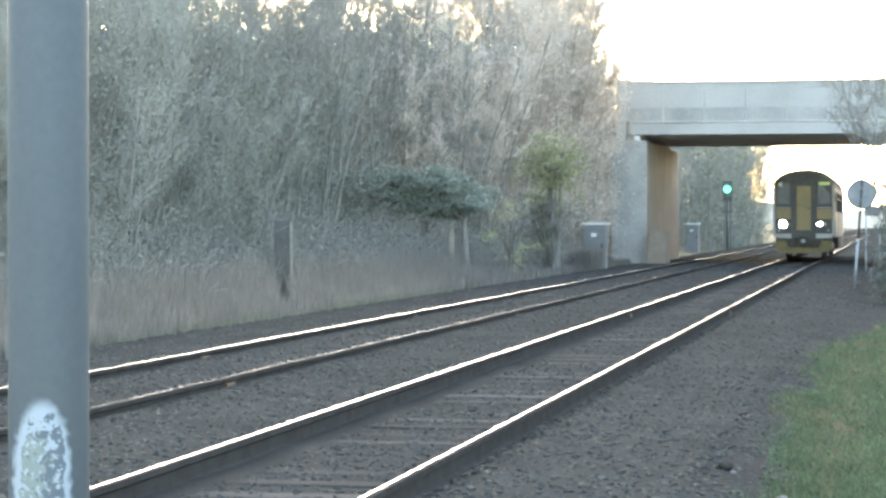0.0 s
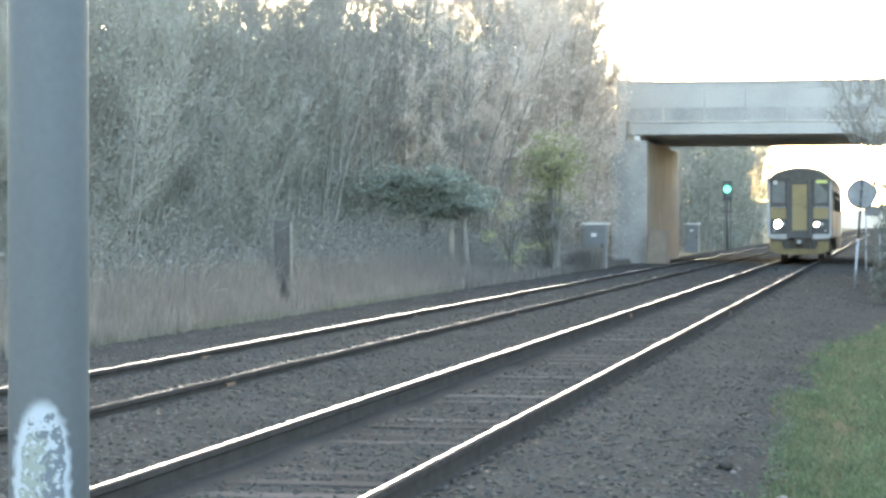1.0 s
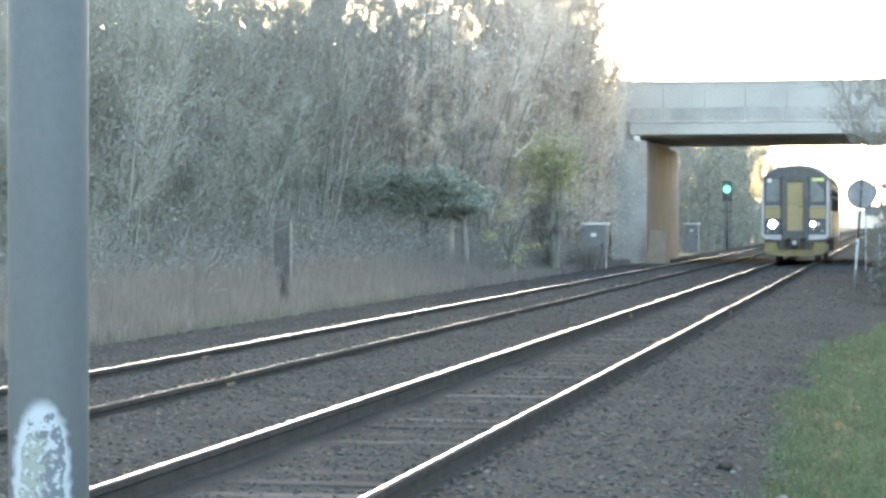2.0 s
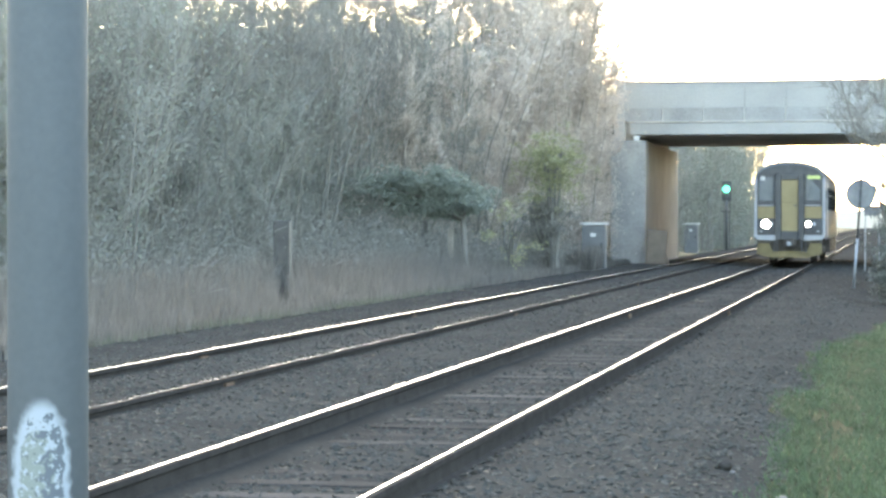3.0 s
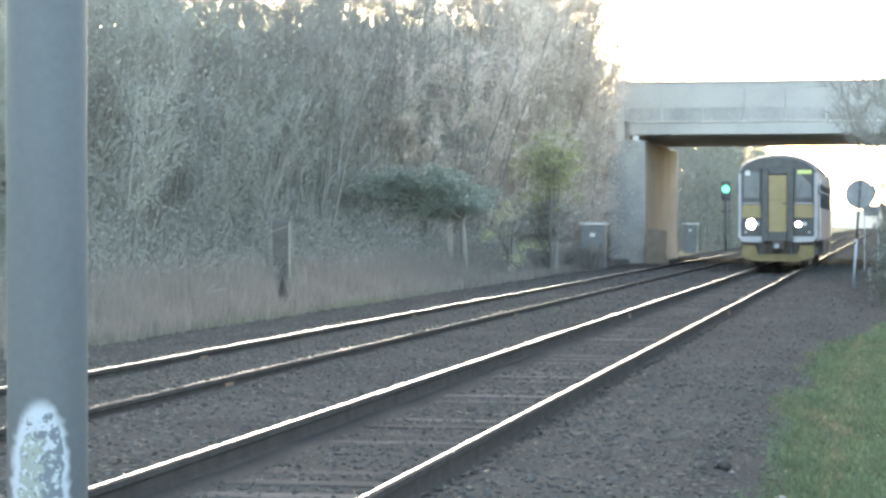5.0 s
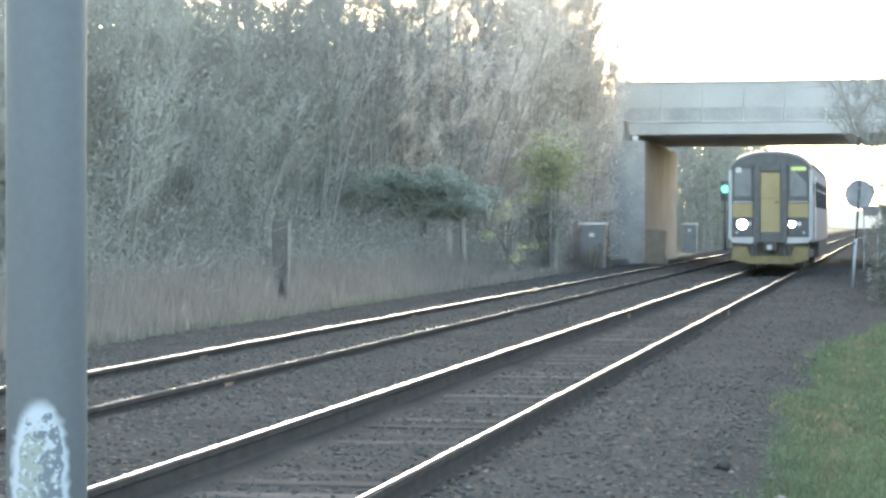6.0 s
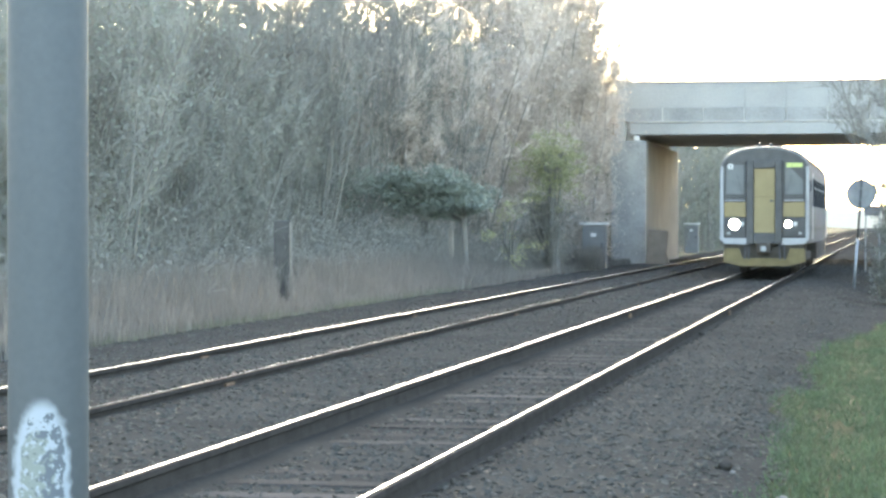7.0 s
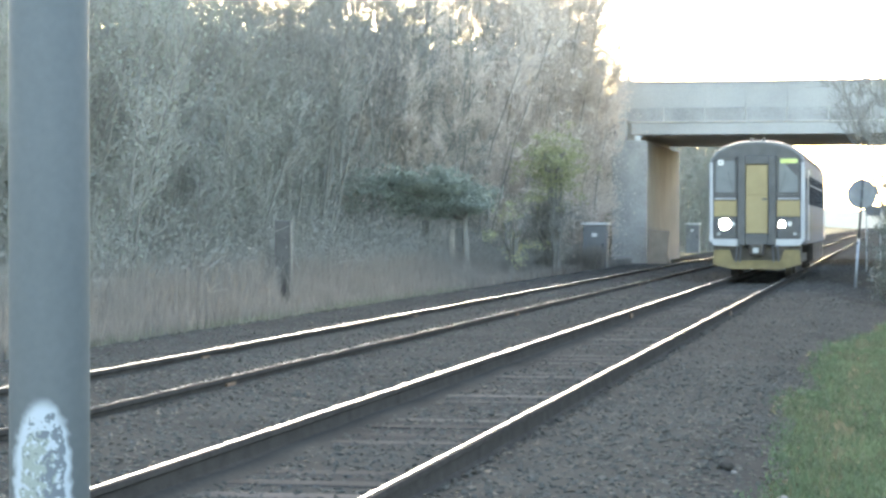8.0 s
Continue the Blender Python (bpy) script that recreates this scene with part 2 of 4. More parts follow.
# ---- ground ----
def ground_height(x, y):
    """Track bed, shallow cess, verge, and the road's embankment across the line."""
    if -9.6 <= x <= -1.2:
        z = -0.178 if -4.2 < x < -2.7 else -0.125 + 0.045 * min(1, max(0, (-4.6 - x) / 1.2))
    elif x < -9.6:
        z = -0.08 - 0.215 * min(1, (-9.6 - x) / 0.8) + max(0, -x - 12.5) * 0.06
    else:
        z = -0.125 - 0.15 * min(1, (x + 1.2) / 0.8) + max(0, x - 0.2) * 0.16
    z += 0.05 * noise.noise((x * 0.5, y * 0.5, 0)) * (1 if x < -10 or x > -0.8 else 0.25)
    side = (-11.0 - x) if x < -5 else (x - 3.2)
    if side > 0:
        across = max(0, 1 - max(0, abs(y - 98) - 7.0) / 11.0)
        z = max(z, z + (5.1 - z) * across * min(1, side / 2.0))
    return max(min(z, 5.2), -0.4)


def turf_edge(y):
    """Where the ballast shoulder gives way to turf."""
    return -0.86 + 0.22 * noise.noise((7, y * 0.35, 0)) + 0.95 * min(1, max(0, (y - 31) / 12)) + 0.03 * max(0, 18 - y)


def build_ground():
    xs = sorted({*np.arange(-40, 30.1, 1.0).tolist(), *np.arange(-14, 2.1, 0.25).tolist(), -3000, -800, -250, -100, -70, -55, 45, 60, 100, 250, 800, 3000})
    ys = [-400, -60, -20] + np.arange(-8, 130.1, 1.0).tolist() + [140, 160, 190, 240, 320, 500, 900, 2000, 4000]
    v = [(x, y, ground_height(x, y)) for y in ys for x in xs]
    w = len(xs)
    f = [(j * w + i, j * w + i + 1, (j + 1) * w + i + 1, (j + 1) * w + i) for j in range(len(ys) - 1) for i in range(w - 1)]
    g = raw("ground", v, f, M_EARTH, smooth=True)
    g.data.materials.append(M_BALLAST)
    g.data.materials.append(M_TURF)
    for p in g.data.polygons:
        c = p.center
        if -10.4 + 0.3 * noise.noise((0, c.y * 0.4, 3)) < c.x < turf_edge(c.y):
            p.material_index = 1
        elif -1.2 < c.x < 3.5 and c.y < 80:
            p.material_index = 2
    tagged(g, "grey stone ballast bed with earthy grass verges", "ground", kind="structure")


build_ground()

RAILS = (-2.68, -4.202, -6.045, -7.552)


def rail_profile(cx):
    half = [(0.036, 0.0), (0.036, -0.035), (0.010, -0.05), (0.012, -0.13), (0.05, -0.155), (0.05, -0.165)]
    return [(cx + x, z) for x, z in half] + [(cx - x, z) for x, z in half[::-1]]



def build_tracks():
    rng = random.Random(8)
    shapes = []
    for k in range(4):
        bm = box(-1.27, 1.27, -0.125, 0.125, -0.31, -0.172, 0.012)
        for v in bm.verts:
            v.co += Vector((rng.uniform(-0.02, 0.02), rng.uniform(-0.008, 0.008), rng.uniform(-0.006, 0.004)))
        me = bpy.data.meshes.new("sleeper")
        bm.to_mesh(me)
        bm.free()
        me.materials.append(M_SLEEPER)
        shapes.append(me)
    plates = {-2.68: (40.5, 76.0), -4.202: (38.9,), -6.045: (21.3, 38.6, 58.0), -7.552: (25.6, 37.6, 47.0)}
    bands = {-2.68: (-0.018, -0.007), -4.202: (-0.032, -0.015), -6.045: (-0.029, -0.025), -7.552: (-0.031, -0.012)}
    for pair in (RAILS[:2], RAILS[2:]):
        mid = sum(pair) / 2
        track = thing("railway_track", pose(mid, 0, 0), "straight railway track, polished rails on weathered sleepers in ballast", "track", "running lines", "structure")
        for cx in pair:
            lo, hi = bands[cx]
            r = part("rail", prism([(x, z - 0.0012) for x, z in rail_profile(cx - mid)], -12, 420), M_RUST, track, "rust-brown rail web and foot")
            part("rail_head", box(cx - mid + lo, cx - mid + hi, -12, 420, -0.001, 0.0), M_RAIL_DULL if cx == -6.045 else M_RAIL_TOP, r, "bright polished running surface")
            for y in plates[cx]:
                for side in (-1, 1):
                    x = cx - mid + side * 0.024
                    part("fishplate", box(x - 0.013, x + 0.013, y - 0.14, y + 0.14, -0.125, -0.052, 0.006), M_RUST_BRIGHT, r, "orange rusty fishplate")
        y, k = 4.0, 0
        rest = bmesh.new()
        while y < 260:
            if k < 150:
                sl = link_shared("sleeper", shapes[k % 4], track)
                sl.matrix_basis = pose(rng.uniform(-0.03, 0.03), y, rng.uniform(-0.016, 0.008), 0, 0, rng.uniform(-0.6, 0.6))
            else:
                box(-1.27, 1.27, y - 0.125, y + 0.125, -0.31, -0.2, 0, rest)
            y += 0.68
            k += 1
        tagged(part("far_sleepers", rest, M_SLEEPER, track), kind="stuff")


def link_shared(name, mesh, parent):
    ob = new(name, mesh)
    ob.parent = parent
    return ob


build_tracks()


def build_stones():
    """Loose ballast stones over the near bed, each a jittered eight-sided lump."""
    rng = np.random.default_rng(12)
    n = 90000
    y = 9.5 + 40 * rng.uniform(0, 1, n) ** 1.7
    y[80000:] = rng.uniform(48, 105, 10000)
    y[62000:80000] = rng.uniform(10, 26, 18000)
    x = rng.uniform(-10.0, -0.2, n)
    keep = np.ones(n, bool)
    for r in RAILS:
        keep &= np.abs(x - r) > 0.075
    keep &= (x > -0.47 * y - 0.5) & (x < 0.02 * y)
    edge = np.array([turf_edge(b) + 0.06 for b in y])
    keep &= (x < edge) | (rng.uniform(0, 1, n) < 0.06)
    on_sleeper = (np.abs((y - 4.0 + 0.34) % 0.68 - 0.34) < 0.12) & ((x > -4.7) & (x < -2.15))
    keep &= ~on_sleeper | (rng.uniform(0, 1, n) < np.where(y > 18, 0.95, 0.7))
    x, y = x[keep], y[keep]
    n = len(x)
    z = np.array([ground_height(a, b) for a, b in zip(x, y)]) + rng.uniform(-0.015, 0.008, n)
    size = rng.uniform(0.015, 0.03, n) * np.where(y > 49, 1.7, 1.0)
    dirs = np.array([[1, 0, 0], [0, 1, 0], [-1, 0, 0], [0, -1, 0], [0, 0, 1], [0, 0, -1.0]])
    t = rng.uniform(0, 6.28, n)
    v = dirs[None] * rng.uniform(0.55, 1.35, (n, 6, 1)) + rng.normal(0, 0.28, (n, 6, 3))
    c, s_ = np.cos(t)[:, None], np.sin(t)[:, None]
    v = np.stack([v[..., 0] * c - v[..., 1] * s_, v[..., 0] * s_ + v[..., 1] * c, v[..., 2] * 0.48], -1)
    v = v * size[:, None, None] + np.stack([x, y, z], 1)[:, None]
    tri = np.array([[0, 1, 4], [1, 2, 4], [2, 3, 4], [3, 0, 4], [1, 0, 5], [2, 1, 5], [3, 2, 5], [0, 3, 5]])
    f = (tri[None] + (np.arange(n) * 6)[:, None, None]).reshape(-1, 3)
    g = raw("ballast_stones", v.reshape(-1, 3).tolist(), f.tolist(), M_STONE)
    tagged(g, "loose grey ballast stones round the sleepers", "ballast", kind="stuff")


build_stones()

# ---- road bridge ----
BY, BY2 = 90.8, 105.0


def build_bridge():
    b = thing("road_bridge", pose(0, 0, 0), "pale concrete road bridge with solid parapets over the railway", "bridge")
    part("deck", box(-10.4, 4.4, BY + 0.35, BY2 - 0.35, 4.86, 5.3), M_CONCRETE_LIFTED, b, "concrete deck soffit, lightened in colour to carry haze")
    for y in np.arange(BY + 0.9, BY2 - 0.5, 1.35):
        part("girder", box(-10.2, 4.2, y, y + 0.45, 4.66 + 0.15, 4.862), M_CONCRETE_LIFTED, b)
    for y0, y1 in ((BY, BY + 0.35), (BY2 - 0.35, BY2)):
        part("edge_beam", box(-9.75, 4.4, y0, y1, 4.84, 5.29, 0.015), M_CONCRETE, b)
        part("string_course", box(-9.8, 4.4, y0 - 0.05 if y0 == BY else y0, y1 if y0 == BY else y1 + 0.05, 5.31, 5.36, 0.01), M_CONCRETE_LIFTED, b, "drip ledge in the lightened concrete")
    for y0, y1 in ((BY + 0.02, BY + 0.3), (BY2 - 0.3, BY2 - 0.02)):
        part("parapet_core", box(-10.0, 4.3, y0 + 0.08, y1 - 0.08, 5.365, 6.78), M_CONCRETE_LIFTED, b)
        x = -10.05
        while x < 4.3:
            p = part("parapet_panel", box(x, x + 1.51, y0, y1, 5.365, 5.86, 0.01), M_CONCRETE_STAIN, b, "rain-stained concrete panel")
            part("upper_panel", box(x, x + 1.556, y0 + 0.03, y1 - 0.03, 5.864, 6.8, 0.01), M_CONCRETE, p, "pale smooth concrete panel")
            part("coping", box(x, x + 1.559, y0 - 0.02, y1 + 0.02, 6.803, 6.9, 0.005), M_CONCRETE, p)
            x += 1.56
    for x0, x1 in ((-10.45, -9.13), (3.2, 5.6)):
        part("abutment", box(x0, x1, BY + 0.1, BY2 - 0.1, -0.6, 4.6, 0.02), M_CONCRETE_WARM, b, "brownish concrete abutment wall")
        part("wing_wall", box(x0 - 0.02, x1 - 0.004, BY - 0.25, BY + 0.096, -0.6, 4.61, 0.02), M_CONCRETE_STAIN, b, "pale concrete end wall")
        part("bearing_shelf", box(x0, x1 - 0.4, BY + 0.4, BY2 - 0.4, 4.604, 4.857), M_CONCRETE_LIFTED, b)
        part("parapet_end", box(x0 + 0.16, x0 + 0.5, BY - 0.04, BY + 0.36, 4.62, 6.95, 0.02), M_CONCRETE, b)
    for x in (-9.48, 3.6):
        part("bearing", box(x - 0.13, x + 0.1, BY + 0.02, BY + 0.3, 4.63, 4.81, 0.01), M_PALE, b, "white bearing block")


build_bridge()


def build_road():
    r = raw("road", [(-400, BY + 0.6, 5.34), (400, BY + 0.6, 5.34), (400, BY2 - 0.6, 5.34), (-400, BY2 - 0.6, 5.34),
                     (-400, BY + 0.6, 5.305), (400, BY + 0.6, 5.305), (400, BY2 - 0.6, 5.305), (-400, BY2 - 0.6, 5.305)],
            [(0, 1, 2, 3), (7, 6, 5, 4), (0, 4, 5, 1), (1, 5, 6, 2), (2, 6, 7, 3), (3, 7, 4, 0)], M_ASPHALT)
    tagged(r, "grey asphalt road carried over the railway", "road", kind="structure")


build_road()


# ---- trees and growth ----
def unit(v):
    return v / (np.linalg.norm(v) + 1e-9)


def grow(rng, stems, lean, foot, reach, low=0.1, forks=2):
    """Slim stems of about seven metres from one stool, with rising side branches and twigs, as tapered segments."""
    trunks, twigs = [], []
    for k in range(stems):
        trunk = []
        trunks.append(trunk)
        t = 2 * math.pi * (k + rng.uniform(0, 0.7)) / stems
        p = np.array([math.cos(t), math.sin(t), 0.0]) * foot * rng.uniform(0.3, 1.0) + np.array([0, 0, -0.3])
        d = unit(np.array([math.cos(t) * lean, math.sin(t) * lean, 1.0]))
        top = 7.2 * rng.uniform(0.72, 1.0)
        r = 0.055 * rng.uniform(0.7, 1.1)
        for i in range(7):
            d = unit(d + rng.normal(0, 0.07, 3) + np.array([0, 0, 0.05]))
            q = p + d * top / 7
            r2 = max(r * 0.8, 0.012)
            trunk.append([*p, *q, r, r2])
            u = (i + 1) / 7
            if u > low:
                for _ in range(forks):
                    e = unit(np.append(rng.normal(0, 1.0, 2), rng.uniform(0.25, 1.1)))
                    b, rb = p + (q - p) * rng.uniform(0, 1), r2 * 0.5
                    length = reach * rng.uniform(0.6, 1.15) * (1.0 - 0.45 * u)
                    for _ in range(3):
                        e = unit(e + rng.normal(0, 0.16, 3) + np.array([0, 0, 0.16]))
                        c = b + e * length / 3
                        twigs.append([*b, *c, rb, max(rb * 0.7, 0.006)])
                        rb = max(rb * 0.7, 0.006)
                        for _ in range(2):
                            g = unit(e + rng.normal(0, 0.5, 3) + np.array([0, 0, 0.2]))
                            a = b + (c - b) * rng.uniform(0.2, 1)
                            twigs.append([*a, *(a + g * rng.uniform(0.35, 0.75)), 0.006, 0.003])
                        b = c
            p, r = q, r2
    return trunks, twigs


def sprigs(rng, twigs, n, length, width):
    """Fine tapering shoots along the twigs, three faces each."""
    s = np.array(twigs)[rng.integers(0, len(twigs), n)]
    root = s[:, :3] + (s[:, 3:6] - s[:, :3]) * rng.uniform(0, 1, (n, 1)) + rng.normal(0, 0.05, (n, 3))
    d = unit_rows(s[:, 3:6] - s[:, :3]) + rng.normal(0, 0.6, (n, 3)) + np.array([0, 0, 0.25])
    d = unit_rows(d)
    u = unit_rows(np.cross(d, rng.normal(size=(n, 3))))
    w = np.cross(d, u)
    tip = root + d * (length * rng.uniform(0.5, 1.3, n))[:, None]
    h = width / 2
    v = np.stack([root + u * h, root - u * h * 0.5 + w * h * 0.87, root - u * h * 0.5 - w * h * 0.87, tip], 1).reshape(-1, 3)
    k = np.arange(n) * 4
    f = np.concatenate([np.stack([k + a, k + b, k + 3], 1) for a, b in ((0, 1), (1, 2), (2, 0))])
    return v.tolist(), f.tolist()


def unit_rows(v):
    return v / (np.linalg.norm(v, axis=1)[:, None] + 1e-9)


def make_tree(name, seed, m, label, stems=5, lean=0.16, foot=0.5, reach=1.9, twig=None, shoots=2500, leaf=None, leaf_n=0, leaf_top=1.0,
              leaf_size=0.035, bark=None, low=0.1, forks=2, category="tree", group="lineside thicket"):
    rng = np.random.default_rng(seed)
    trunks, twigs = grow(rng, stems, lean, foot, reach, low, forks)
    ob = thing(name, m, label, category, group)
    for trunk in trunks:
        raw("trunk", *tubes(trunk, 5), bark or M_BARK, ob, smooth=True)
    v, f = tubes(twigs, 3)
    if shoots:
        v2, f2 = sprigs(rng, twigs, shoots, 0.32, 0.02)
        n = len(v)
        v, f = v + v2, f + [[i + n for i in t] for t in f2]
    raw("crown", v, f, twig or M_TWIG, ob)
    if leaf:
        pts = np.array([s[3:6] for s in twigs])
        pts = pts[pts[:, 2] < 7.2 * leaf_top]
        pick = pts[rng.integers(0, len(pts), leaf_n)] + rng.normal(0, 0.2, (leaf_n, 3))
        raw("foliage", *leaves(rng, pick, leaf_size), leaf, ob)
    return ob


def scaled_copy(src, x, y, s, turn):
    c = copy_thing(src, pose(x, y, ground_height(x, y) - 0.05, 0, 0, turn))
    c.scale = (s, s, s)
    return c


def build_thicket():
    """Dense scrub along the line that grows taller towards the bridge, with bare whips standing out of its top."""
    rng = random.Random(4)
    protos = [make_tree("bare_tree", 10 + k, pose(-15.5 - k * 2, 62 + 7 * k, 0.2, 0, 0, 40 * k), "leafless grey tree with dense fine twigs in the lineside thicket",
                        leaf=M_IVY, leaf_n=2700, leaf_top=0.95, leaf_size=0.038) for k in range(3)]
    plain = [make_tree("bare_tree", 40 + k, pose(-21 - k, 70 + 9 * k, 0.3), "leafless grey tree deep in the lineside thicket",
                       stems=4, shoots=900, leaf=M_IVY, leaf_n=2300, leaf_size=0.06, forks=1) for k in range(2)]
    warm = make_tree("hawthorn_tree", 21, pose(-12.9, 78.6, 0.1), "bare brownish hawthorn tree beside the bridge", 6, 0.2, 0.5, 2.0, M_TWIG_WARM, 3600, M_BROWNLEAF, 3200)
    slim = make_tree("hawthorn_tree", 27, pose(-12.1, 80.5, 0.1), "slim bare brownish hawthorn tree beside the bridge", 4, 0.05, 0.3, 0.85, M_TWIG_WARM, 4500, M_BROWNLEAF, 4600)
    whips = [make_tree("sapling_tree", 70 + k, pose(-17.2, 52 + 9 * k, 0.2), "clump of tall bare saplings standing out of the thicket",
                       9, 0.09, 0.9, 1.5, M_BRANCH, 500, bark=M_BRANCH, low=0.55, forks=2) for k in range(2)]
    for x, y, s, turn in ((-11.7, 79.6, 1.36, 30), (-11.4, 82.6, 1.44, 160), (-11.2, 84.2, 1.4, 280), (-11.2, 86.4, 1.3, 75), (-11.2, 88.7, 1.2, 10), (-11.6, 89.4, 1.34, 190), (-12.3, 90.6, 1.3, 100)):
        scaled_copy(slim, x, y, s, turn)
    for x, y, s, turn in ((-13.2, 75.2, 1.3, 20), (-13.0, 79.0, 1.36, 200), (-13.2, 82.6, 1.4, 140), (-13.2, 86.2, 1.38, 250), (-13.6, 89.4, 1.3, 75), (-15.5, 92.0, 1.2, 10), (-13.0, 84.5, 1.45, 77), (-12.9, 88.0, 1.4, 310)):
        scaled_copy(warm, x, y, s, turn)
    for x, y, s, turn in ((-12.9, 107.5, 1.1, 15), (-12.5, 109.0, 1.0, 130), (-12.1, 110.5, 0.9, 250)):
        scaled_copy(warm, x, y, s, turn)
    y = 30.0
    while y < 90:
        for row, x in enumerate((-14.0, -16.4, -19.4, -22.6)):
            xx, yy = x + rng.uniform(-0.8, 0.8), y + rng.uniform(-1.1, 1.1) + row * 0.8
            if row > 1 and yy < 40 or row > 2 and yy < 54 or row == 0 and yy > 74 or xx < -0.41 * yy - 2.0:
                continue
            if row == 0 and 40 < yy < 70:
                xx -= 1.7 if yy > 55 else 0.5
            high = 2.2 + 0.115 * (yy + 3) if -xx > 0.31 * yy else 1.5 + 0.079 * (yy + 2) + 0.09 * max(0, yy - 66)
            src = plain[rng.randrange(2)] if row > 1 else warm if yy > 66 and rng.random() < 0.75 else protos[rng.randrange(3)]
            scaled_copy(src, xx, yy, high * rng.uniform(0.92, 1.02) / 7.0, rng.uniform(0, 360))
        y += 2.5
    y = 41.0
    while y < 82:
        for x in (-16.0, -18.2):
            yy = y + rng.uniform(-0.5, 0.5)
            scaled_copy(whips[rng.randrange(2)], x + rng.uniform(-0.5, 0.5), yy, (1.6 + 0.1 * (yy + 2.5)) * rng.uniform(0.96, 1.1) / 7.0, rng.uniform(0, 360))
        y += 1.7
    # beyond the bridge, beside the left-hand line
    y = 112.0
    while y < 200:
        for x in ((-14.6, -16.8, -19) if y < 145 else (-11.2, -13.4)):
            scaled_copy(plain[rng.randrange(2)], x + rng.uniform(-0.6, 0.6), y + rng.uniform(-1, 1), rng.uniform(1.2, 1.5), rng.uniform(0, 360))
        y += 6.0
    for x, y, s in ((-13.4, 113, 1.2), (-12.3, 119, 1.1), (-12.2, 123.5, 1.15), (-13.2, 117, 1.25), (-13.0, 121, 1.2), (-12.9, 125.5, 1.3), (-12.6, 130, 1.25), (-12.9, 134, 1.3), (-12.8, 146, 1.3), (-12.0, 152, 1.4), (-12.2, 160, 1.45), (-11.8, 168, 1.4), (-12.8, 176, 1.5), (-13.0, 185, 1.6), (-12.8, 194, 1.6), (-12.8, 203, 1.65), (-13.4, 216, 1.8), (-13.6, 228, 1.9)):
        scaled_copy(protos[rng.randrange(3)], x, y, s, rng.uniform(0, 360))
    # on the other side of the line
    dark = make_tree("bare_tree", 63, pose(0.75, 64.5, -0.2, 0, 0, 40), "dark leafless tree on the bank beside the line", 3, 0.12, 0.2, 2.3, M_BARK, 2200, low=0.4, forks=4, group="bank trees")
    scaled_copy(dark, 0.6, 66.8, 1.35, 105)
    scaled_copy(dark, 2.0, 69.5, 0.98, 200)
    for x, y, s in ((3.2, 76, 0.95), (4.6, 112, 1.1), (4.2, 119, 1.2), (5, 128, 1.2), (5, 140, 1.2), (5.5, 155, 1.3)):
        scaled_copy(protos[rng.randrange(3)], x, y, s, rng.uniform(0, 360))


build_thicket()


def build_canopy_shrub():
    """Flat-topped evergreen: leaning trunk, long level boughs reaching to one side, drooping leaf sprays in tiers."""
    rng = np.random.default_rng(31)
    ob = thing("evergreen_shrub", pose(-11.25, 63.4, -0.15), "dark green flat-topped evergreen spreading over the verge", "shrub")
    segs, pts = [], []
    fork = np.array([-0.1, 0, 1.7])
    segs.append([0, 0, -0.2, *fork, 0.11, 0.08])
    for k in range(26):
        end = np.array([rng.uniform(-3.1, 0.75), rng.uniform(-0.9, 0.9), rng.uniform(2.05, 2.95)])
        end[2] -= 0.09 * max(0, -end[0] - 1.6) ** 2 * rng.uniform(0, 1) + (0.7 * rng.uniform(0, 1) if end[0] > 0.3 else 0)
        p = fork
        for i in range(6):
            u = (i + 1) / 6
            q = fork + (end - fork) * np.array([u, u, 1 - (1 - u) ** 2.4]) + rng.normal(0, 0.05, 3)
            segs.append([*p, *q, 0.045 * (1 - u) + 0.01, 0.04 * (1 - u) + 0.008])
            if i > 0:
                pts.append(q)
            p = q
    raw("stem", *tubes(segs, 5), M_BARK, ob, smooth=True)
    pts = np.array(pts)
    c = pts[rng.integers(0, len(pts), 800)] + rng.normal(0, 1, (800, 3)) * np.array([0.2, 0.2, 0.12])
    pos = np.repeat(c, 26, 0) + rng.normal(0, 1, (800 * 26, 3)) * np.array([0.13, 0.13, 0.06]) - np.array([0, 0, 0.05])
    raw("foliage", *leaves(rng, pos, 0.045), M_SHRUB, ob)


build_canopy_shrub()


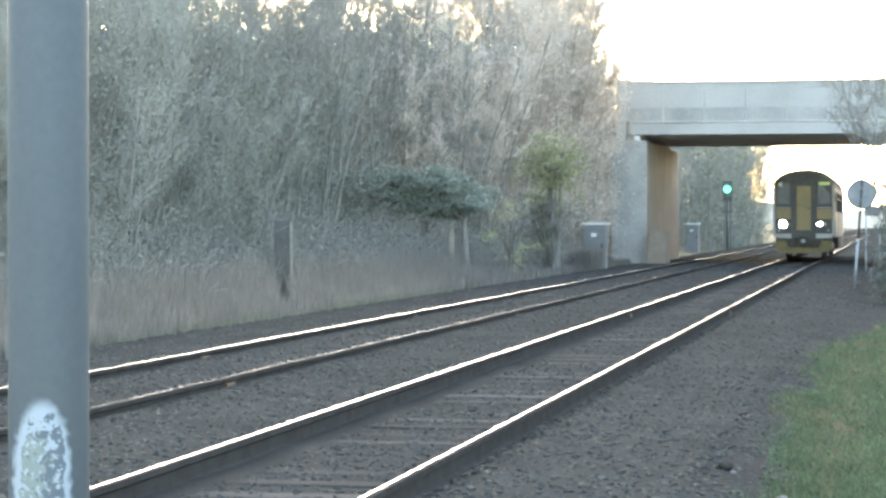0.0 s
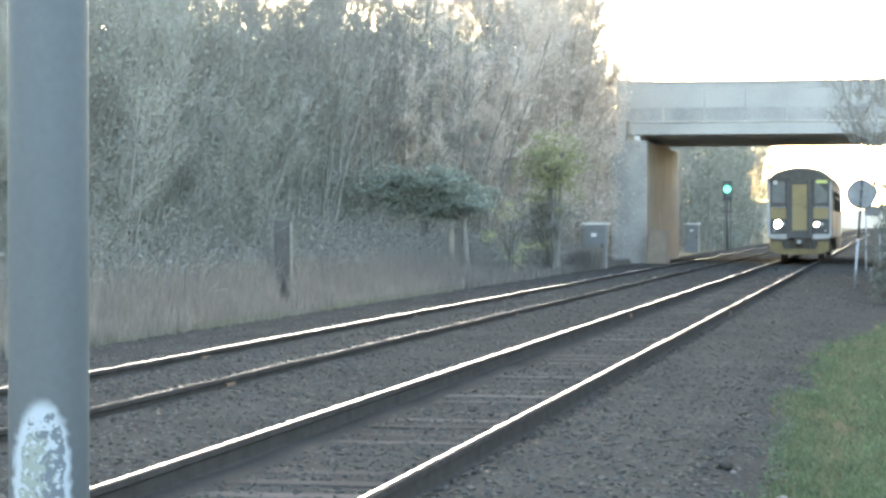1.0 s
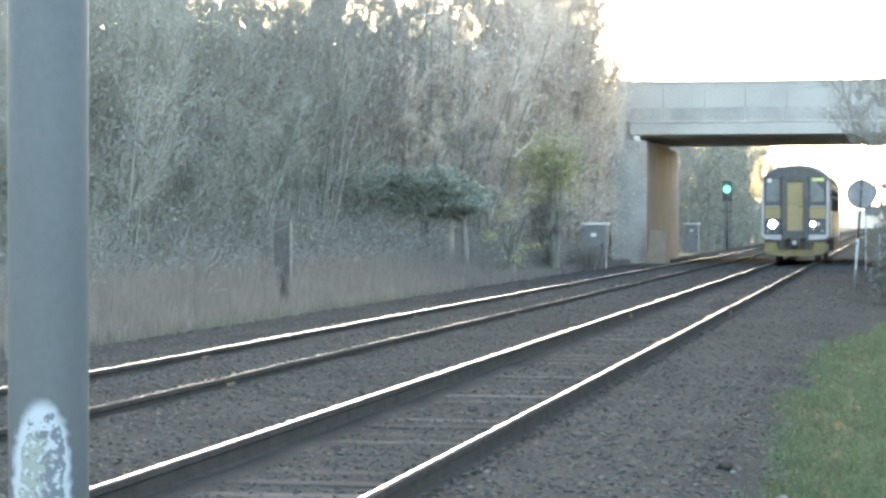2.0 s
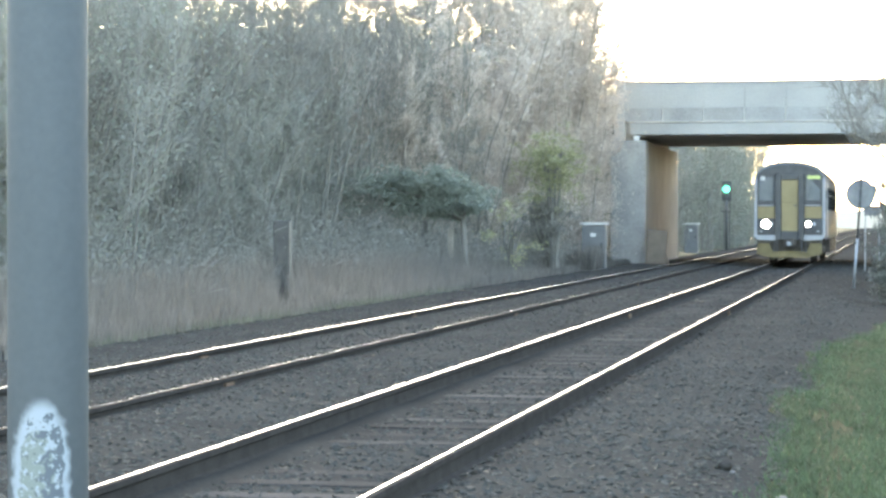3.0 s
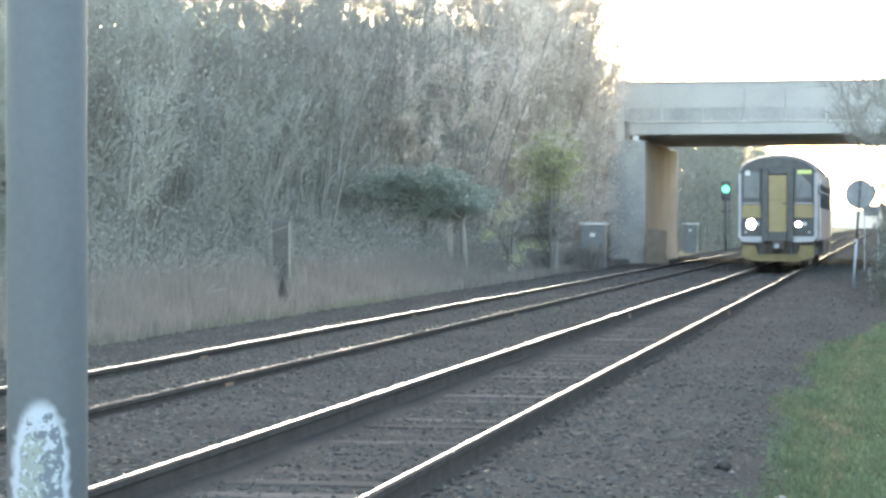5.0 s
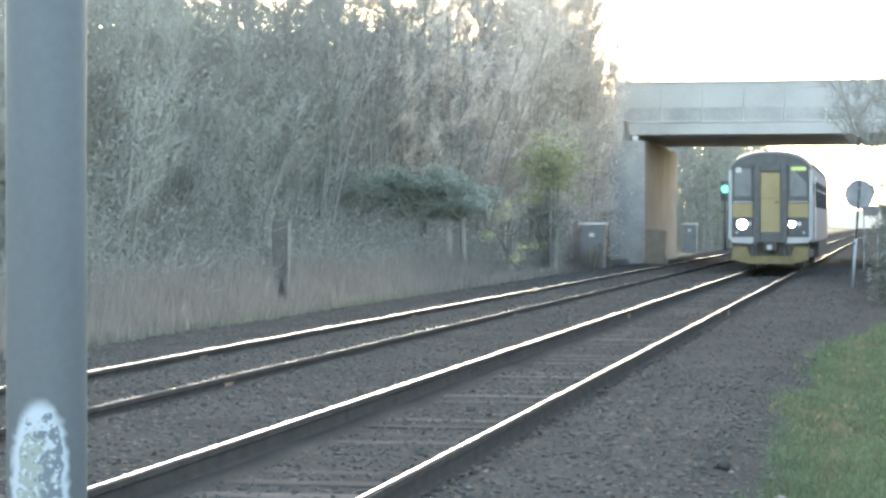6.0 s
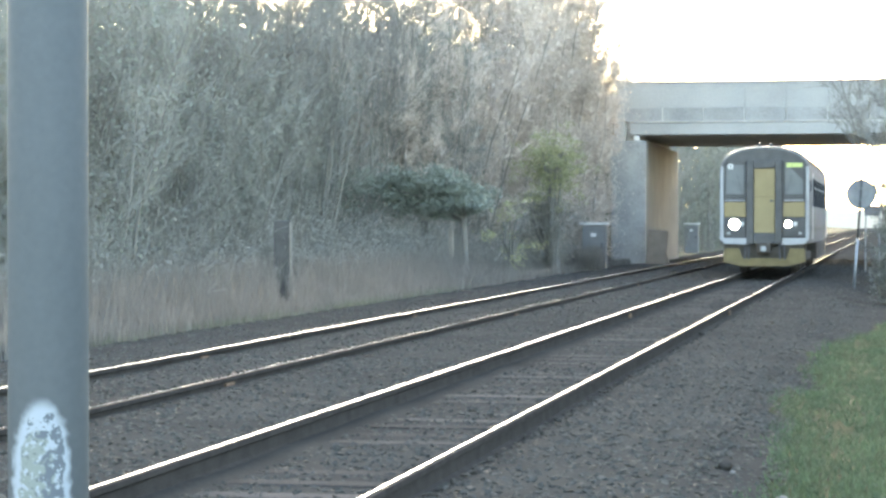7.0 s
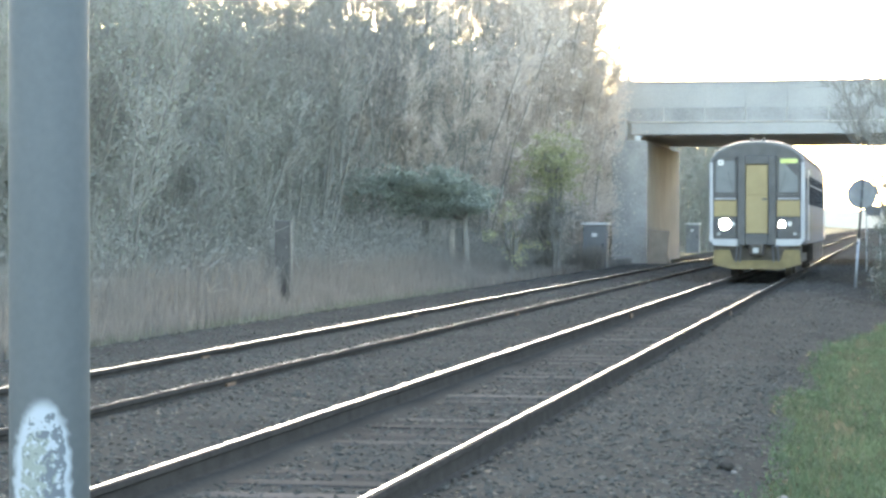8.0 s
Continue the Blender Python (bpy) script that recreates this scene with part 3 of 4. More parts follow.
def build_bush(name, m, label, size, n, material, seed, stems=7, leaf=0.08, first=1, loose=0.22):
    """Arching stems with leaf clumps along them."""
    rng = np.random.default_rng(seed)
    ob = thing(name, m, label, "shrub")
    segs, pts = [], []
    for k in range(stems):
        p = np.array([rng.normal(0, 0.1), rng.normal(0, 0.1), -0.1])
        end = np.array([rng.uniform(-1, 1) * size[0], rng.uniform(-1, 1) * size[1], 0.0])
        for i in range(6):
            u = (i + 1) / 6
            q = np.array([end[0] * u, end[1] * u, size[2] * (1 - (1 - u) ** 2.2) - 0.25 * size[2] * max(0, u - 0.7) / 0.3]) + rng.normal(0, 0.06, 3)
            segs.append([*p, *q, 0.045 * (1 - u) + 0.012, 0.04 * (1 - u) + 0.01])
            if i >= first:
                pts += [q + rng.normal(0, 0.05, 3) for _ in range(2)]
            p = q
    raw("stem", *tubes(segs, 5), M_BARK, ob, smooth=True)
    pts = np.array(pts)
    c = pts[rng.integers(0, len(pts), n // 30)] + rng.normal(0, loose, (n // 30, 3))
    pos = np.repeat(c, 30, 0) + rng.normal(0, 0.09, (len(c) * 30, 3)) * np.array([1.3, 1.3, 0.8])
    raw("foliage", *leaves(rng, pos, leaf), material, ob)
    return ob


def build_bushes():
    build_bush("ivy_bush", pose(-10.15, 72.6, 0), "yellow-green ivy bush climbing beside the bridge", (0.55, 0.6, 4.0), 5600, M_LEAF_BRIGHT, 33, 12, 0.04, 1, 0.4)
    build_bush("bramble_bush", pose(-10.35, 73.0, -0.1), "dull grey-green bramble bush under the ivy", (0.9, 0.7, 2.1), 7000, M_BRAMBLE, 41, 12, 0.035, 0, 0.3)
    build_bush("ivy_bush", pose(-10.55, 66.5, 0), "small straw-coloured bush behind the dry grass", (0.6, 0.5, 1.6), 700, M_LEAF_BRIGHT, 34, 9, 0.035, 0, 0.32)
    for x, y, wide, high, seed in ((0.45, 57.0, 0.5, 1.2, 35), (0.6, 62.0, 0.55, 1.7, 36), (0.75, 67.0, 0.6, 2.4, 37), (0.95, 73.0, 0.7, 3.4, 38), (0.35, 51.0, 0.4, 0.8, 39)):
        build_bush("hedge_bush", pose(x, y, -0.3), "dull green hedge bush beside the ballast", (wide, 1.7, high), 9000, M_HEDGE, seed, 9, 0.04)


build_bushes()


def build_undergrowth():
    """Brambles and dead stalks under the front of the thicket."""
    rng = np.random.default_rng(51)
    n = 2300
    y = rng.uniform(30, 89, n)
    y[1300:] = rng.uniform(60, 89, 1000)
    x = -11.9 - np.abs(rng.normal(0, 1.5, n)) + np.where(y > 66, 0.9, 0.0)
    top = 0.7 + 1.3 * np.clip((-11.6 - x) / 1.6, 0.15, 1) * rng.uniform(0.5, 1.1, n)
    segs, pts = [], []
    for i in range(n):
        g = ground_height(x[i], y[i])
        p = np.array([x[i], y[i], g - 0.05])
        way = rng.normal(0, 0.5, 2)
        for k in range(4):
            u = (k + 1) / 4
            q = np.array([x[i] + way[0] * u, y[i] + way[1] * u, g + top[i] * (1 - (1 - u) ** 1.8)]) + rng.normal(0, 0.05, 3)
            segs.append([*p, *q, 0.011, 0.007])
            pts.append(q)
            p = q
    pts = np.array(pts)
    v, f = tubes(segs, 3)
    g = raw("bramble_stalks", v, f, M_TWIG)
    tagged(g, "tangled grey bramble stalks under the trees", "brambles", kind="stuff")
    pos = pts[rng.integers(0, len(pts), 64000)] + rng.normal(0, 0.17, (64000, 3))
    g = raw("bramble_leaves", *leaves(rng, pos, 0.03), M_BRAMBLE)
    tagged(g, "dull grey-green bramble leaves under the trees", "brambles", kind="stuff")


build_undergrowth()


def build_backdrop():
    v, f = [], []
    n = 60
    for i in range(n + 1):
        x = -260 + 520 * i / n
        v += [(x, 900, -3), (x, 900, 9 + 5 * noise.noise((x * 0.03, 0, 0)) + 2 * noise.noise((x * 0.17, 4, 0)))]
    f = [(2 * i, 2 * i + 2, 2 * i + 3, 2 * i + 1) for i in range(n)]
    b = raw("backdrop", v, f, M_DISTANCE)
    tagged(b, "line of far woodland, its haze painted pale and glowing", "distance", kind="structure")


# Haze is painted in: pale base colour plus a faint glow on the woodland.
M_DISTANCE = mat("painted_haze_distance", (0.3, 0.31, 0.3), (0.36, 0.36, 0.34), 0.02, 0.9, bump=0, fine=0.2, glow=(0.8, 0.8, 0.73, 0.06))
build_backdrop()


def build_grasses():
    rng = np.random.default_rng(3)
    n = 95000
    x = -10.3 - np.abs(rng.normal(0, 1.7, n))
    y = rng.uniform(26, 92, n)
    x[70000:] = -9.68 - np.abs(rng.normal(0, 1.0, 25000))
    y[70000:] = rng.uniform(58, 92, 25000)
    x[92000:] = -9.4 - np.abs(rng.normal(0, 0.35, 3000))
    y[92000:] = rng.uniform(76.2, 79.2, 3000)
    keep = [i for i in range(n) if noise.noise((x[i] * 0.6, y[i] * 0.35, 8)) > -0.62]
    keep = [i for i in keep if not (abs(x[i] - (-11.79 + (45.6 - y[i]) * 0.26)) < 0.15 and 41.5 < y[i] < 45.5)]
    x, y = x[keep], y[keep]
    z = np.array([ground_height(a, b) - 0.03 for a, b in zip(x, y)])
    h = 0.3 + 0.8 * np.clip((-10.1 - x) / 1.5, 0, 1)
    h += 0.5 * ((x > -9.9) & (y > 76) & (y < 79.3))
    g = raw("dry_grass", *blades(rng, np.column_stack([x, y]), z, h, 0.02), M_DRYGRASS)
    tagged(g, "tall pale dry grass along the lineside verge", "grass", kind="stuff")
    n = 26000
    x, y = -10.15 - np.abs(rng.normal(0, 0.55, n)), rng.uniform(28, 90, n)
    keep = [i for i in range(n) if 0.45 * noise.noise((x[i] * 0.8, y[i] * 0.25, 2)) + rng.normal(0, 0.2) > 0.02]
    x, y = x[keep], y[keep]
    z = np.array([ground_height(a, b) - 0.02 for a, b in zip(x, y)])
    g = raw("verge_grass", *blades(rng, np.column_stack([x, y]), z, np.full(len(x), 0.24), 0.016, 0.6), M_VERGE)
    tagged(g, "fresh green grass fringe along the ballast edge", "grass", kind="stuff")
    n = 110000
    x, y = rng.uniform(-1.1, 2.2, n), 11 + 50 * rng.uniform(0, 1, n) ** 1.7
    keep = [i for i in range(n) if x[i] + rng.normal(0, 0.07) > turf_edge(y[i]) and noise.noise((x[i] * 1.2, y[i] * 0.6, 4)) + rng.normal(0, 0.15) > -0.55]
    x, y = x[keep], y[keep]
    z = np.array([ground_height(a, b) - 0.02 for a, b in zip(x, y)])
    g = raw("green_grass", *blades(rng, np.column_stack([x, y]), z, np.full(len(x), 0.075), 0.013, 1.0), M_GRASS)
    tagged(g, "low green grass and moss beside the ballast", "grass", kind="stuff")


build_grasses()


# ---- lineside things ----
def pole_paint():
    """Blue-grey paint with one sprayed white patch, flaked inside."""
    m = mat("blue_grey_pole_paint", (0.128, 0.145, 0.157), (0.155, 0.172, 0.188), 3, 0.6, bump=0.05, spec=0.15)
    n, l = m.node_tree.nodes, m.node_tree.links
    p = n["Principled BSDF"]
    base = p.inputs["Base Color"].links[0].from_socket
    co = n.new("ShaderNodeTexCoord").outputs["Object"]

    def math_node(op, a, b=None, clamp=False):
        k = n.new("ShaderNodeMath")
        k.operation, k.use_clamp = op, clamp
        for i, val in enumerate((a, b)):
            if val is None:
                continue
            if isinstance(val, (int, float)):
                k.inputs[i].default_value = val
            else:
                l.new(val, k.inputs[i])
        return k.outputs[0]

    def dot(vec):
        k = n.new("ShaderNodeVectorMath")
        k.operation = "DOT_PRODUCT"
        l.new(co, k.inputs[0])
        k.inputs[1].default_value = vec
        return k.outputs["Value"]

    def noise_tex(scale, detail=4):
        k = n.new("ShaderNodeTexNoise")
        k.inputs["Scale"].default_value, k.inputs["Detail"].default_value = scale, detail
        l.new(co, k.inputs["Vector"])
        return k.outputs["Fac"]

    across, front, z = dot((0.939, 0.343, 0)), dot((0.343, -0.939, 0)), dot((0, 0, 1))
    wob = math_node("MULTIPLY", math_node("SUBTRACT", noise_tex(55, 6), 0.5), 0.022)

    def ellipse(cx, cz, rx, rz, power=2.0):
        ex = math_node("DIVIDE", math_node("ADD", math_node("SUBTRACT", across, cx), wob), rx)
        ez = math_node("DIVIDE", math_node("SUBTRACT", z, cz), rz)
        ez2 = math_node("MULTIPLY", ez, ez)
        return math_node("ADD", math_node("MULTIPLY", ex, ex), math_node("MULTIPLY", ez2, ez2))

    def soft(value, lo, hi):
        k = n.new("ShaderNodeMapRange")
        k.interpolation_type = "SMOOTHSTEP"
        k.inputs["From Min"].default_value, k.inputs["From Max"].default_value = lo, hi
        l.new(value, k.inputs["Value"])
        return k.outputs[0]

    facing = math_node("GREATER_THAN", front, 0.0)
    def patch(cx, cz, rx, rz, lo=0.8, hi=1.05):
        return math_node("MULTIPLY", math_node("SUBTRACT", 1.0, soft(ellipse(cx, cz, rx, rz), lo, hi)), facing)

    spray = patch(-0.012, 0.92, 0.05, 0.205, 0.65, 1.15)
    beige = math_node("MULTIPLY", patch(-0.02, 0.95, 0.031, 0.125), soft(noise_tex(85, 7), 0.4, 0.46))
    dark = math_node("MULTIPLY", patch(-0.014, 0.96, 0.036, 0.13), math_node("SUBTRACT", 1.0, soft(noise_tex(130, 5), 0.38, 0.43)))
    bare = math_node("MULTIPLY", patch(0.006, 0.992, 0.02, 0.05), soft(noise_tex(70, 9), 0.45, 0.5))
    for spot in ((0.012, 1.07, 0.008, 0.014), (0.002, 1.094, 0.008, 0.009), (-0.012, 1.066, 0.012, 0.007), (-0.029, 1.088, 0.0075, 0.0075), (0.019, 1.035, 0.006, 0.03)):
        bare = math_node("MAXIMUM", bare, math_node("MULTIPLY", patch(*spot), soft(noise_tex(140, 4), 0.4, 0.46)))
    col = base
    for fac, c in ((spray, (0.5, 0.56, 0.64)), (beige, (0.33, 0.37, 0.36)), (dark, (0.2, 0.23, 0.25)), (bare, (0.19, 0.22, 0.26))):
        k = n.new("ShaderNodeMix")
        k.data_type = "RGBA"
        l.new(fac, k.inputs["Factor"])
        l.new(col, k.inputs["A"])
        k.inputs["B"].default_value = (*c, 1)
        col = k.outputs["Result"]
    l.new(col, p.inputs["Base Color"])
    return m


def build_pole():
    p = thing("lamp_post", pose(-1.4115, 3.86, 0), "blue-grey painted steel post with a flaking white patch", "post")
    part("shaft", cyl((0, 0, -0.5), (0, 0, 5.2), 0.0685, seg=64), pole_paint(), p, smooth=True)
    part("cap", cyl((0, 0, 5.2), (0, 0, 5.26), 0.075, 0.05, seg=32), M_STEEL, p)


build_pole()


def build_cabinet(m, label):
    c = thing("relay_cabinet", m, label, "cabinet", "lineside cabinets")
    part("body", box(-0.40, 0.40, -0.25, 0.25, -0.45, 1.39, 0.015), M_GREYBOX, c)
    d = part("door", box(-0.36, 0.36, -0.275, -0.2505, -0.1, 1.33, 0.008), M_GREYBOX, c)
    part("handle", box(0.24, 0.30, -0.31, -0.2755, 0.6, 0.78, 0.008), M_DARKSTEEL, d)
    part("notice", box(-0.1, 0.08, -0.28, -0.2755, 1.0, 1.12), M_PALE, d, "small pale notice plate")
    part("lid", box(-0.47, 0.47, -0.33, 0.33, 1.40, 1.47, 0.012), M_LID, c, "pale overhanging lid")


build_cabinet(pose(-9.75, 79.6, 0), "grey lineside relay cabinet with a pale lid, in grass")
build_cabinet(pose(-11.43, 140.3, 0), "far grey relay cabinet with a pale lid, past the bridge")


def build_signal():
    s = thing("colour_light_signal", pose(-9.05, 135.6, 0), "railway signal on a steel post showing green", "signal")
    part("post", cyl((0, 0, -0.5), (0, 0, 3.0), 0.07), M_DARKSTEEL, s, smooth=True)
    part("backplate", box(-0.26, 0.26, 0.05, 0.08, 2.75, 3.85, 0.012), M_BLACK, s)
    h = part("lamp_housing", box(-0.17, 0.17, -0.15, 0.046, 2.85, 3.75, 0.03), M_BLACK, s)
    # Lens disc made wider than its housing, so the lamp's bloom is in its shape.
    part("green_lens", cyl((0, -0.16, 3.41), (0, -0.151, 3.41), 0.21, seg=24), M_GREEN_LAMP, h, "lit green lens, widened to draw its bloom")
    hood = cyl((0, -0.4, 3.48), (0, -0.152, 3.46), 0.22, seg=24)
    bmesh.ops.delete(hood, geom=[v for v in hood.verts if v.co.z < 3.55], context="VERTS")
    part("hood", hood, M_BLACK, h)
    for x in (-0.16, 0.16):
        part("ladder_rail", cyl((x, 0.3, -0.4), (x, 0.3, 3.3), 0.02, seg=8), M_DARKSTEEL, s)
    for z in np.arange(0.0, 3.2, 0.3):
        part("ladder_rung", cyl((-0.16, 0.3, z), (0.16, 0.3, z), 0.012, seg=6), M_DARKSTEEL, s)
    part("platform", box(-0.3, 0.3, -0.1, 0.5, 2.1, 2.15), M_DARKSTEEL, s)


build_signal()


def build_disc_sign():
    s = thing("disc_sign", pose(-0.87, 60.9, -0.35, 0, -4, 180), "round grey sign seen from behind on a leaning post", "sign")
    part("post", cyl((0, 0.034, -0.1), (0, 0.034, 1.4), 0.032), M_STEEL, s, smooth=True)
    part("upper_post", cyl((0, 0.034, 1.4), (0, 0.034, 2.98), 0.03), M_DARKSTEEL, s, "dark upper post", smooth=True)
    d = part("disc", cyl((0, -0.012, 2.53), (0, 0.0, 2.53), 0.37, seg=48), M_SIGNBACK, s, "dull dark round plate")
    part("rim", ring_only(0.362, 0.38, -0.03, 0.006, 2.53), M_DARKSTEEL, d)
    for z in (2.38, 2.68):
        part("clamp", box(-0.05, 0.05, -0.025, 0.07, z - 0.02, z + 0.02, 0.005), M_SIGNBACK, s)


def ring_only(r0, r1, y0, y1, z, seg=48):
    bm = bmesh.new()
    rows = []
    for k in range(seg):
        t = 2 * math.pi * k / seg
        rows.append([bm.verts.new((r * math.cos(t), y, z + r * math.sin(t))) for r, y in ((r0, y0), (r1, y0), (r1, y1), (r0, y1))])
    for k in range(seg):
        a, b = rows[k], rows[(k + 1) % seg]
        for i in range(4):
            bm.faces.new((a[i], a[(i + 1) % 4], b[(i + 1) % 4], b[i]))
    return bm


build_disc_sign()


def build_board_sign():
    s = thing("board_sign", pose(-0.53, 81.3, -0.3), "small rectangular board on two legs beside the line", "sign")
    part("board", box(-0.27, 0.25, -0.02, 0.01, 2.0, 2.34, 0.005), M_SIGNBACK, s)
    for x in (-0.24, 0.22):
        part("leg", cyl((x, 0.035, -0.1), (x, 0.035, 2.3), 0.024, seg=10), M_STEEL, s)


build_board_sign()


def build_posts():
    p = thing("timber_post", pose(-11.79, 45.6, -0.3, 0, 0, 8), "thick dark weathered timber post standing in dry grass", "post")
    bm = box(-0.165, 0.165, -0.13, 0.13, -0.3, 1.79, 0.02)
    part("baulk", bm, M_TIMBER, p)
    part("edge_strip", box(0.145, 0.18, -0.15, -0.132, 0.5, 1.76), M_TIMBER_PALE, p, "pale worn edge batten")
    p = thing("timber_post", pose(-12.69, 64.8, -0.1, 0, 0, 15), "short bleached timber post before the thicket", "post")
    part("stake", box(-0.1, 0.1, -0.1, 0.1, -0.3, 1.62, 0.02), M_TIMBER, p)
    part("top", box(-0.105, 0.105, -0.105, 0.105, 1.624, 1.8, 0.03), M_TIMBER_PALE, p, "bleached post top")
    p = thing("timber_post", pose(-11.72, 63.6, -0.15, 0, 0, 5), "narrow pale timber post under the dark shrub", "post")
    part("stake", box(-0.07, 0.07, -0.07, 0.07, -0.3, 1.45, 0.015), M_TIMBER_PALE, p)


build_posts()


def build_slabs():
    for k, (x, y, w, h, lean, turn) in enumerate(((-8.72, 90.0, 0.75, 1.45, -9, 12), (-8.3, 90.2, 0.34, 1.5, -17, -12))):
        s = part("leaning_slab", box(-w / 2, w / 2, -0.05, 0.05, 0, h, 0.015), M_SLAB)
        s.matrix_basis = pose(x, y, -0.25, 0, lean if k else -lean * 0.6, turn)
        tagged(s, "brown concrete slab leaning at the abutment foot", "slab", "fallen slabs")


build_slabs()


def build_litter():
    rng = np.random.default_rng(77)
    for name, x, y, size, material, label, cat in (
            ("pale_stone", -0.62, 14.2, 0.032, M_CONCRETE_WARM, "whitish stone lying in the grass edge", "stone"),
            ("scrap_block", -1.02, 15.25, 0.045, M_RUST, "small dark scrap block lying on the ballast", "scrap"),
            ("pale_stone", -0.97, 15.1, 0.016, M_CONCRETE_WARM, "small whitish stone beside the dark scrap", "stone")):
        bm = bmesh.new()
        bmesh.ops.create_icosphere(bm, subdivisions=2, radius=size)
        for v in bm.verts:
            v.co = Vector((v.co.x * 1.4, v.co.y, v.co.z * 0.8)) * (1 + 0.25 * noise.noise(v.co * 30))
        ob = part(name, bm, material)
        ob.matrix_basis = pose(x, y, ground_height(x, y) + size * 0.6, 0, 0, rng.uniform(0, 180))
        tagged(ob, label, cat)


build_litter()


# ---- train ----
def section(half, top, low=0.88, shoulder=2.95, n=14):
    pts = [(half * 0.985, low), (half, low + 0.35), (half, 2.2)]
    for k in range(n + 1):
        t = math.pi * k / n
        pts.append((half * math.copysign(abs(math.cos(t)) ** 0.86, math.cos(t)), shoulder + (top - shoulder) * math.sin(t) ** 0.92))
    return pts + [(-half, 2.2), (-half, low + 0.35), (-half * 0.985, low)]


def loft(stations, n=14):
    bm = bmesh.new()
    rings = [[bm.verts.new((x, y, z)) for x, z in section(h, top, n=n)] for y, h, top in stations]
    for a, b in zip(rings, rings[1:]):
        for i in range(len(a)):
            j = (i + 1) % len(a)
            bm.faces.new((a[i], a[j], b[j], b[i]))
    bm.faces.new(rings[0]), bm.faces.new(rings[-1][::-1])
    return bm


def build_train():
    t = thing("diesel_railcar", pose(-3.45, 98.46, 0), "single-car diesel train with yellow gangway door and lit headlamps", "train")
    body = part("body", loft([(0.14, 1.245, 3.60), (0.6, 1.25, 3.64), (1.7, 1.262, 3.68), (12, 1.265, 3.68), (18.6, 1.262, 3.68), (19.2, 1.22, 3.62)]), M_SIDE, t, "pale lilac-grey bodyside", smooth=False)
    roof = bmesh.new()
    rows = []
    for y, h, top in ((0.1, 1.25, 3.615), (0.6, 1.255, 3.655), (1.7, 1.267, 3.695), (18.6, 1.267, 3.695), (19.22, 1.225, 3.635)):
        rows.append([roof.verts.new((x * 1.004, y, z + 0.004)) for x, z in section(h, top)[4:-4]])
    for a, b in zip(rows, rows[1:]):
        for i in range(len(a) - 1):
            roof.faces.new((a[i], a[i + 1], b[i + 1], b[i]))
    bmesh.ops.solidify(roof, geom=roof.faces[:], thickness=0.012)
    r = part("roof", roof, M_ROOF, t, "dull grey-black roof", smooth=True)
    for y in (6.0, 10.5, 14.5):
        part("roof_vent", box(-0.3, 0.3, y - 0.4, y + 0.4, 3.67, 3.77, 0.04), M_ROOF, r)
    for x in (-0.16, 0.16):
        part("roof_horn", cyl((x, 0.2, 3.655), (x, 0.55, 3.70), 0.045, 0.03, seg=10), M_DARKSTEEL, r)
    # front
    face = part("cab_front", loft([(0.0, 1.235, 3.59), (0.03, 1.245, 3.60), (0.139, 1.247, 3.602)]), M_BLACK, t, "glossy black cab front")
    arc = bmesh.new()
    rows = []
    for y, k in ((-0.015, 1.0), (0.2, 1.012)):
        pts = section(1.245, 3.602)[3:-3]
        rows.append([[arc.verts.new((x * k * g, y, 1.8 + (z - 1.8) * k * g)) for x, z in pts] for g in (0.975, 1.004)])
    for i in range(len(rows[0][0]) - 1):
        a, b = rows
        arc.faces.new((a[0][i], a[1][i], a[1][i + 1], a[0][i + 1]))
        arc.faces.new((a[1][i], b[1][i], b[1][i + 1], a[1][i + 1]))
        arc.faces.new((a[0][i], a[0][i + 1], b[0][i + 1], b[0][i]))
    part("roof_edge_trim", arc, M_SIGNBACK, face, "pale edge round the cab roof")
    for s in (-1, 1):
        x0, x1 = sorted((s * 1.145, s * 1.252))
        part("corner_pillar", box(x0, x1, -0.02, 0.16, 1.0, 3.06, 0.03), M_WHITE, face, "white corner pillar")
        x0, x1 = sorted((s * 0.52, s * 1.13))
        w = part("windscreen", box(x0, x1, -0.012, 0.02, 2.2, 3.16, 0.06), M_GLASS, face, "cab windscreen in a black surround")
        fr = bmesh.new()
        for a, b, c, d in ((x0, x0 + 0.055, 2.2, 3.16), (x1 - 0.055, x1, 2.2, 3.16), (x0, x1, 2.2, 2.26), (x0, x1, 3.1, 3.16)):
            box(a, b, -0.03, -0.011, c, d, 0.008, fr)
        part("windscreen_frame", fr, M_BLACK, w)
        part("wiper", cyl((s * 0.62, -0.045, 2.3), (s * 0.76, -0.045, 2.8), 0.007, seg=6), M_BLACK, w)
        p = part("yellow_panel", box(x0, x1, -0.022, 0.02, 1.62, 2.05, 0.02), M_YELLOW, face, "yellow warning panel")
        part("handrail", cyl((x0 + 0.03, -0.06, 2.09), (x1 - 0.03, -0.06, 2.09), 0.018, seg=8), M_WHITE, p, "white handrail")
        lamp = part("lamp_panel", box(x0, x1, -0.03, 0.02, 1.04, 1.61, 0.03), M_BLACK, face, "black headlamp panel")
        lx, mx, lr = (0.655, 0.86, 0.085) if s > 0 else (-0.84, -0.64, 0.14)
        part("headlamp", cyl((lx, -0.05, 1.42), (lx, -0.031, 1.42), lr, seg=24), M_LAMP, lamp, "lit round headlamp")
        part("headlamp_ring", ring_at(lx, 1.42, lr + 0.002, lr + 0.025, -0.06, -0.0305), M_STEEL, lamp)
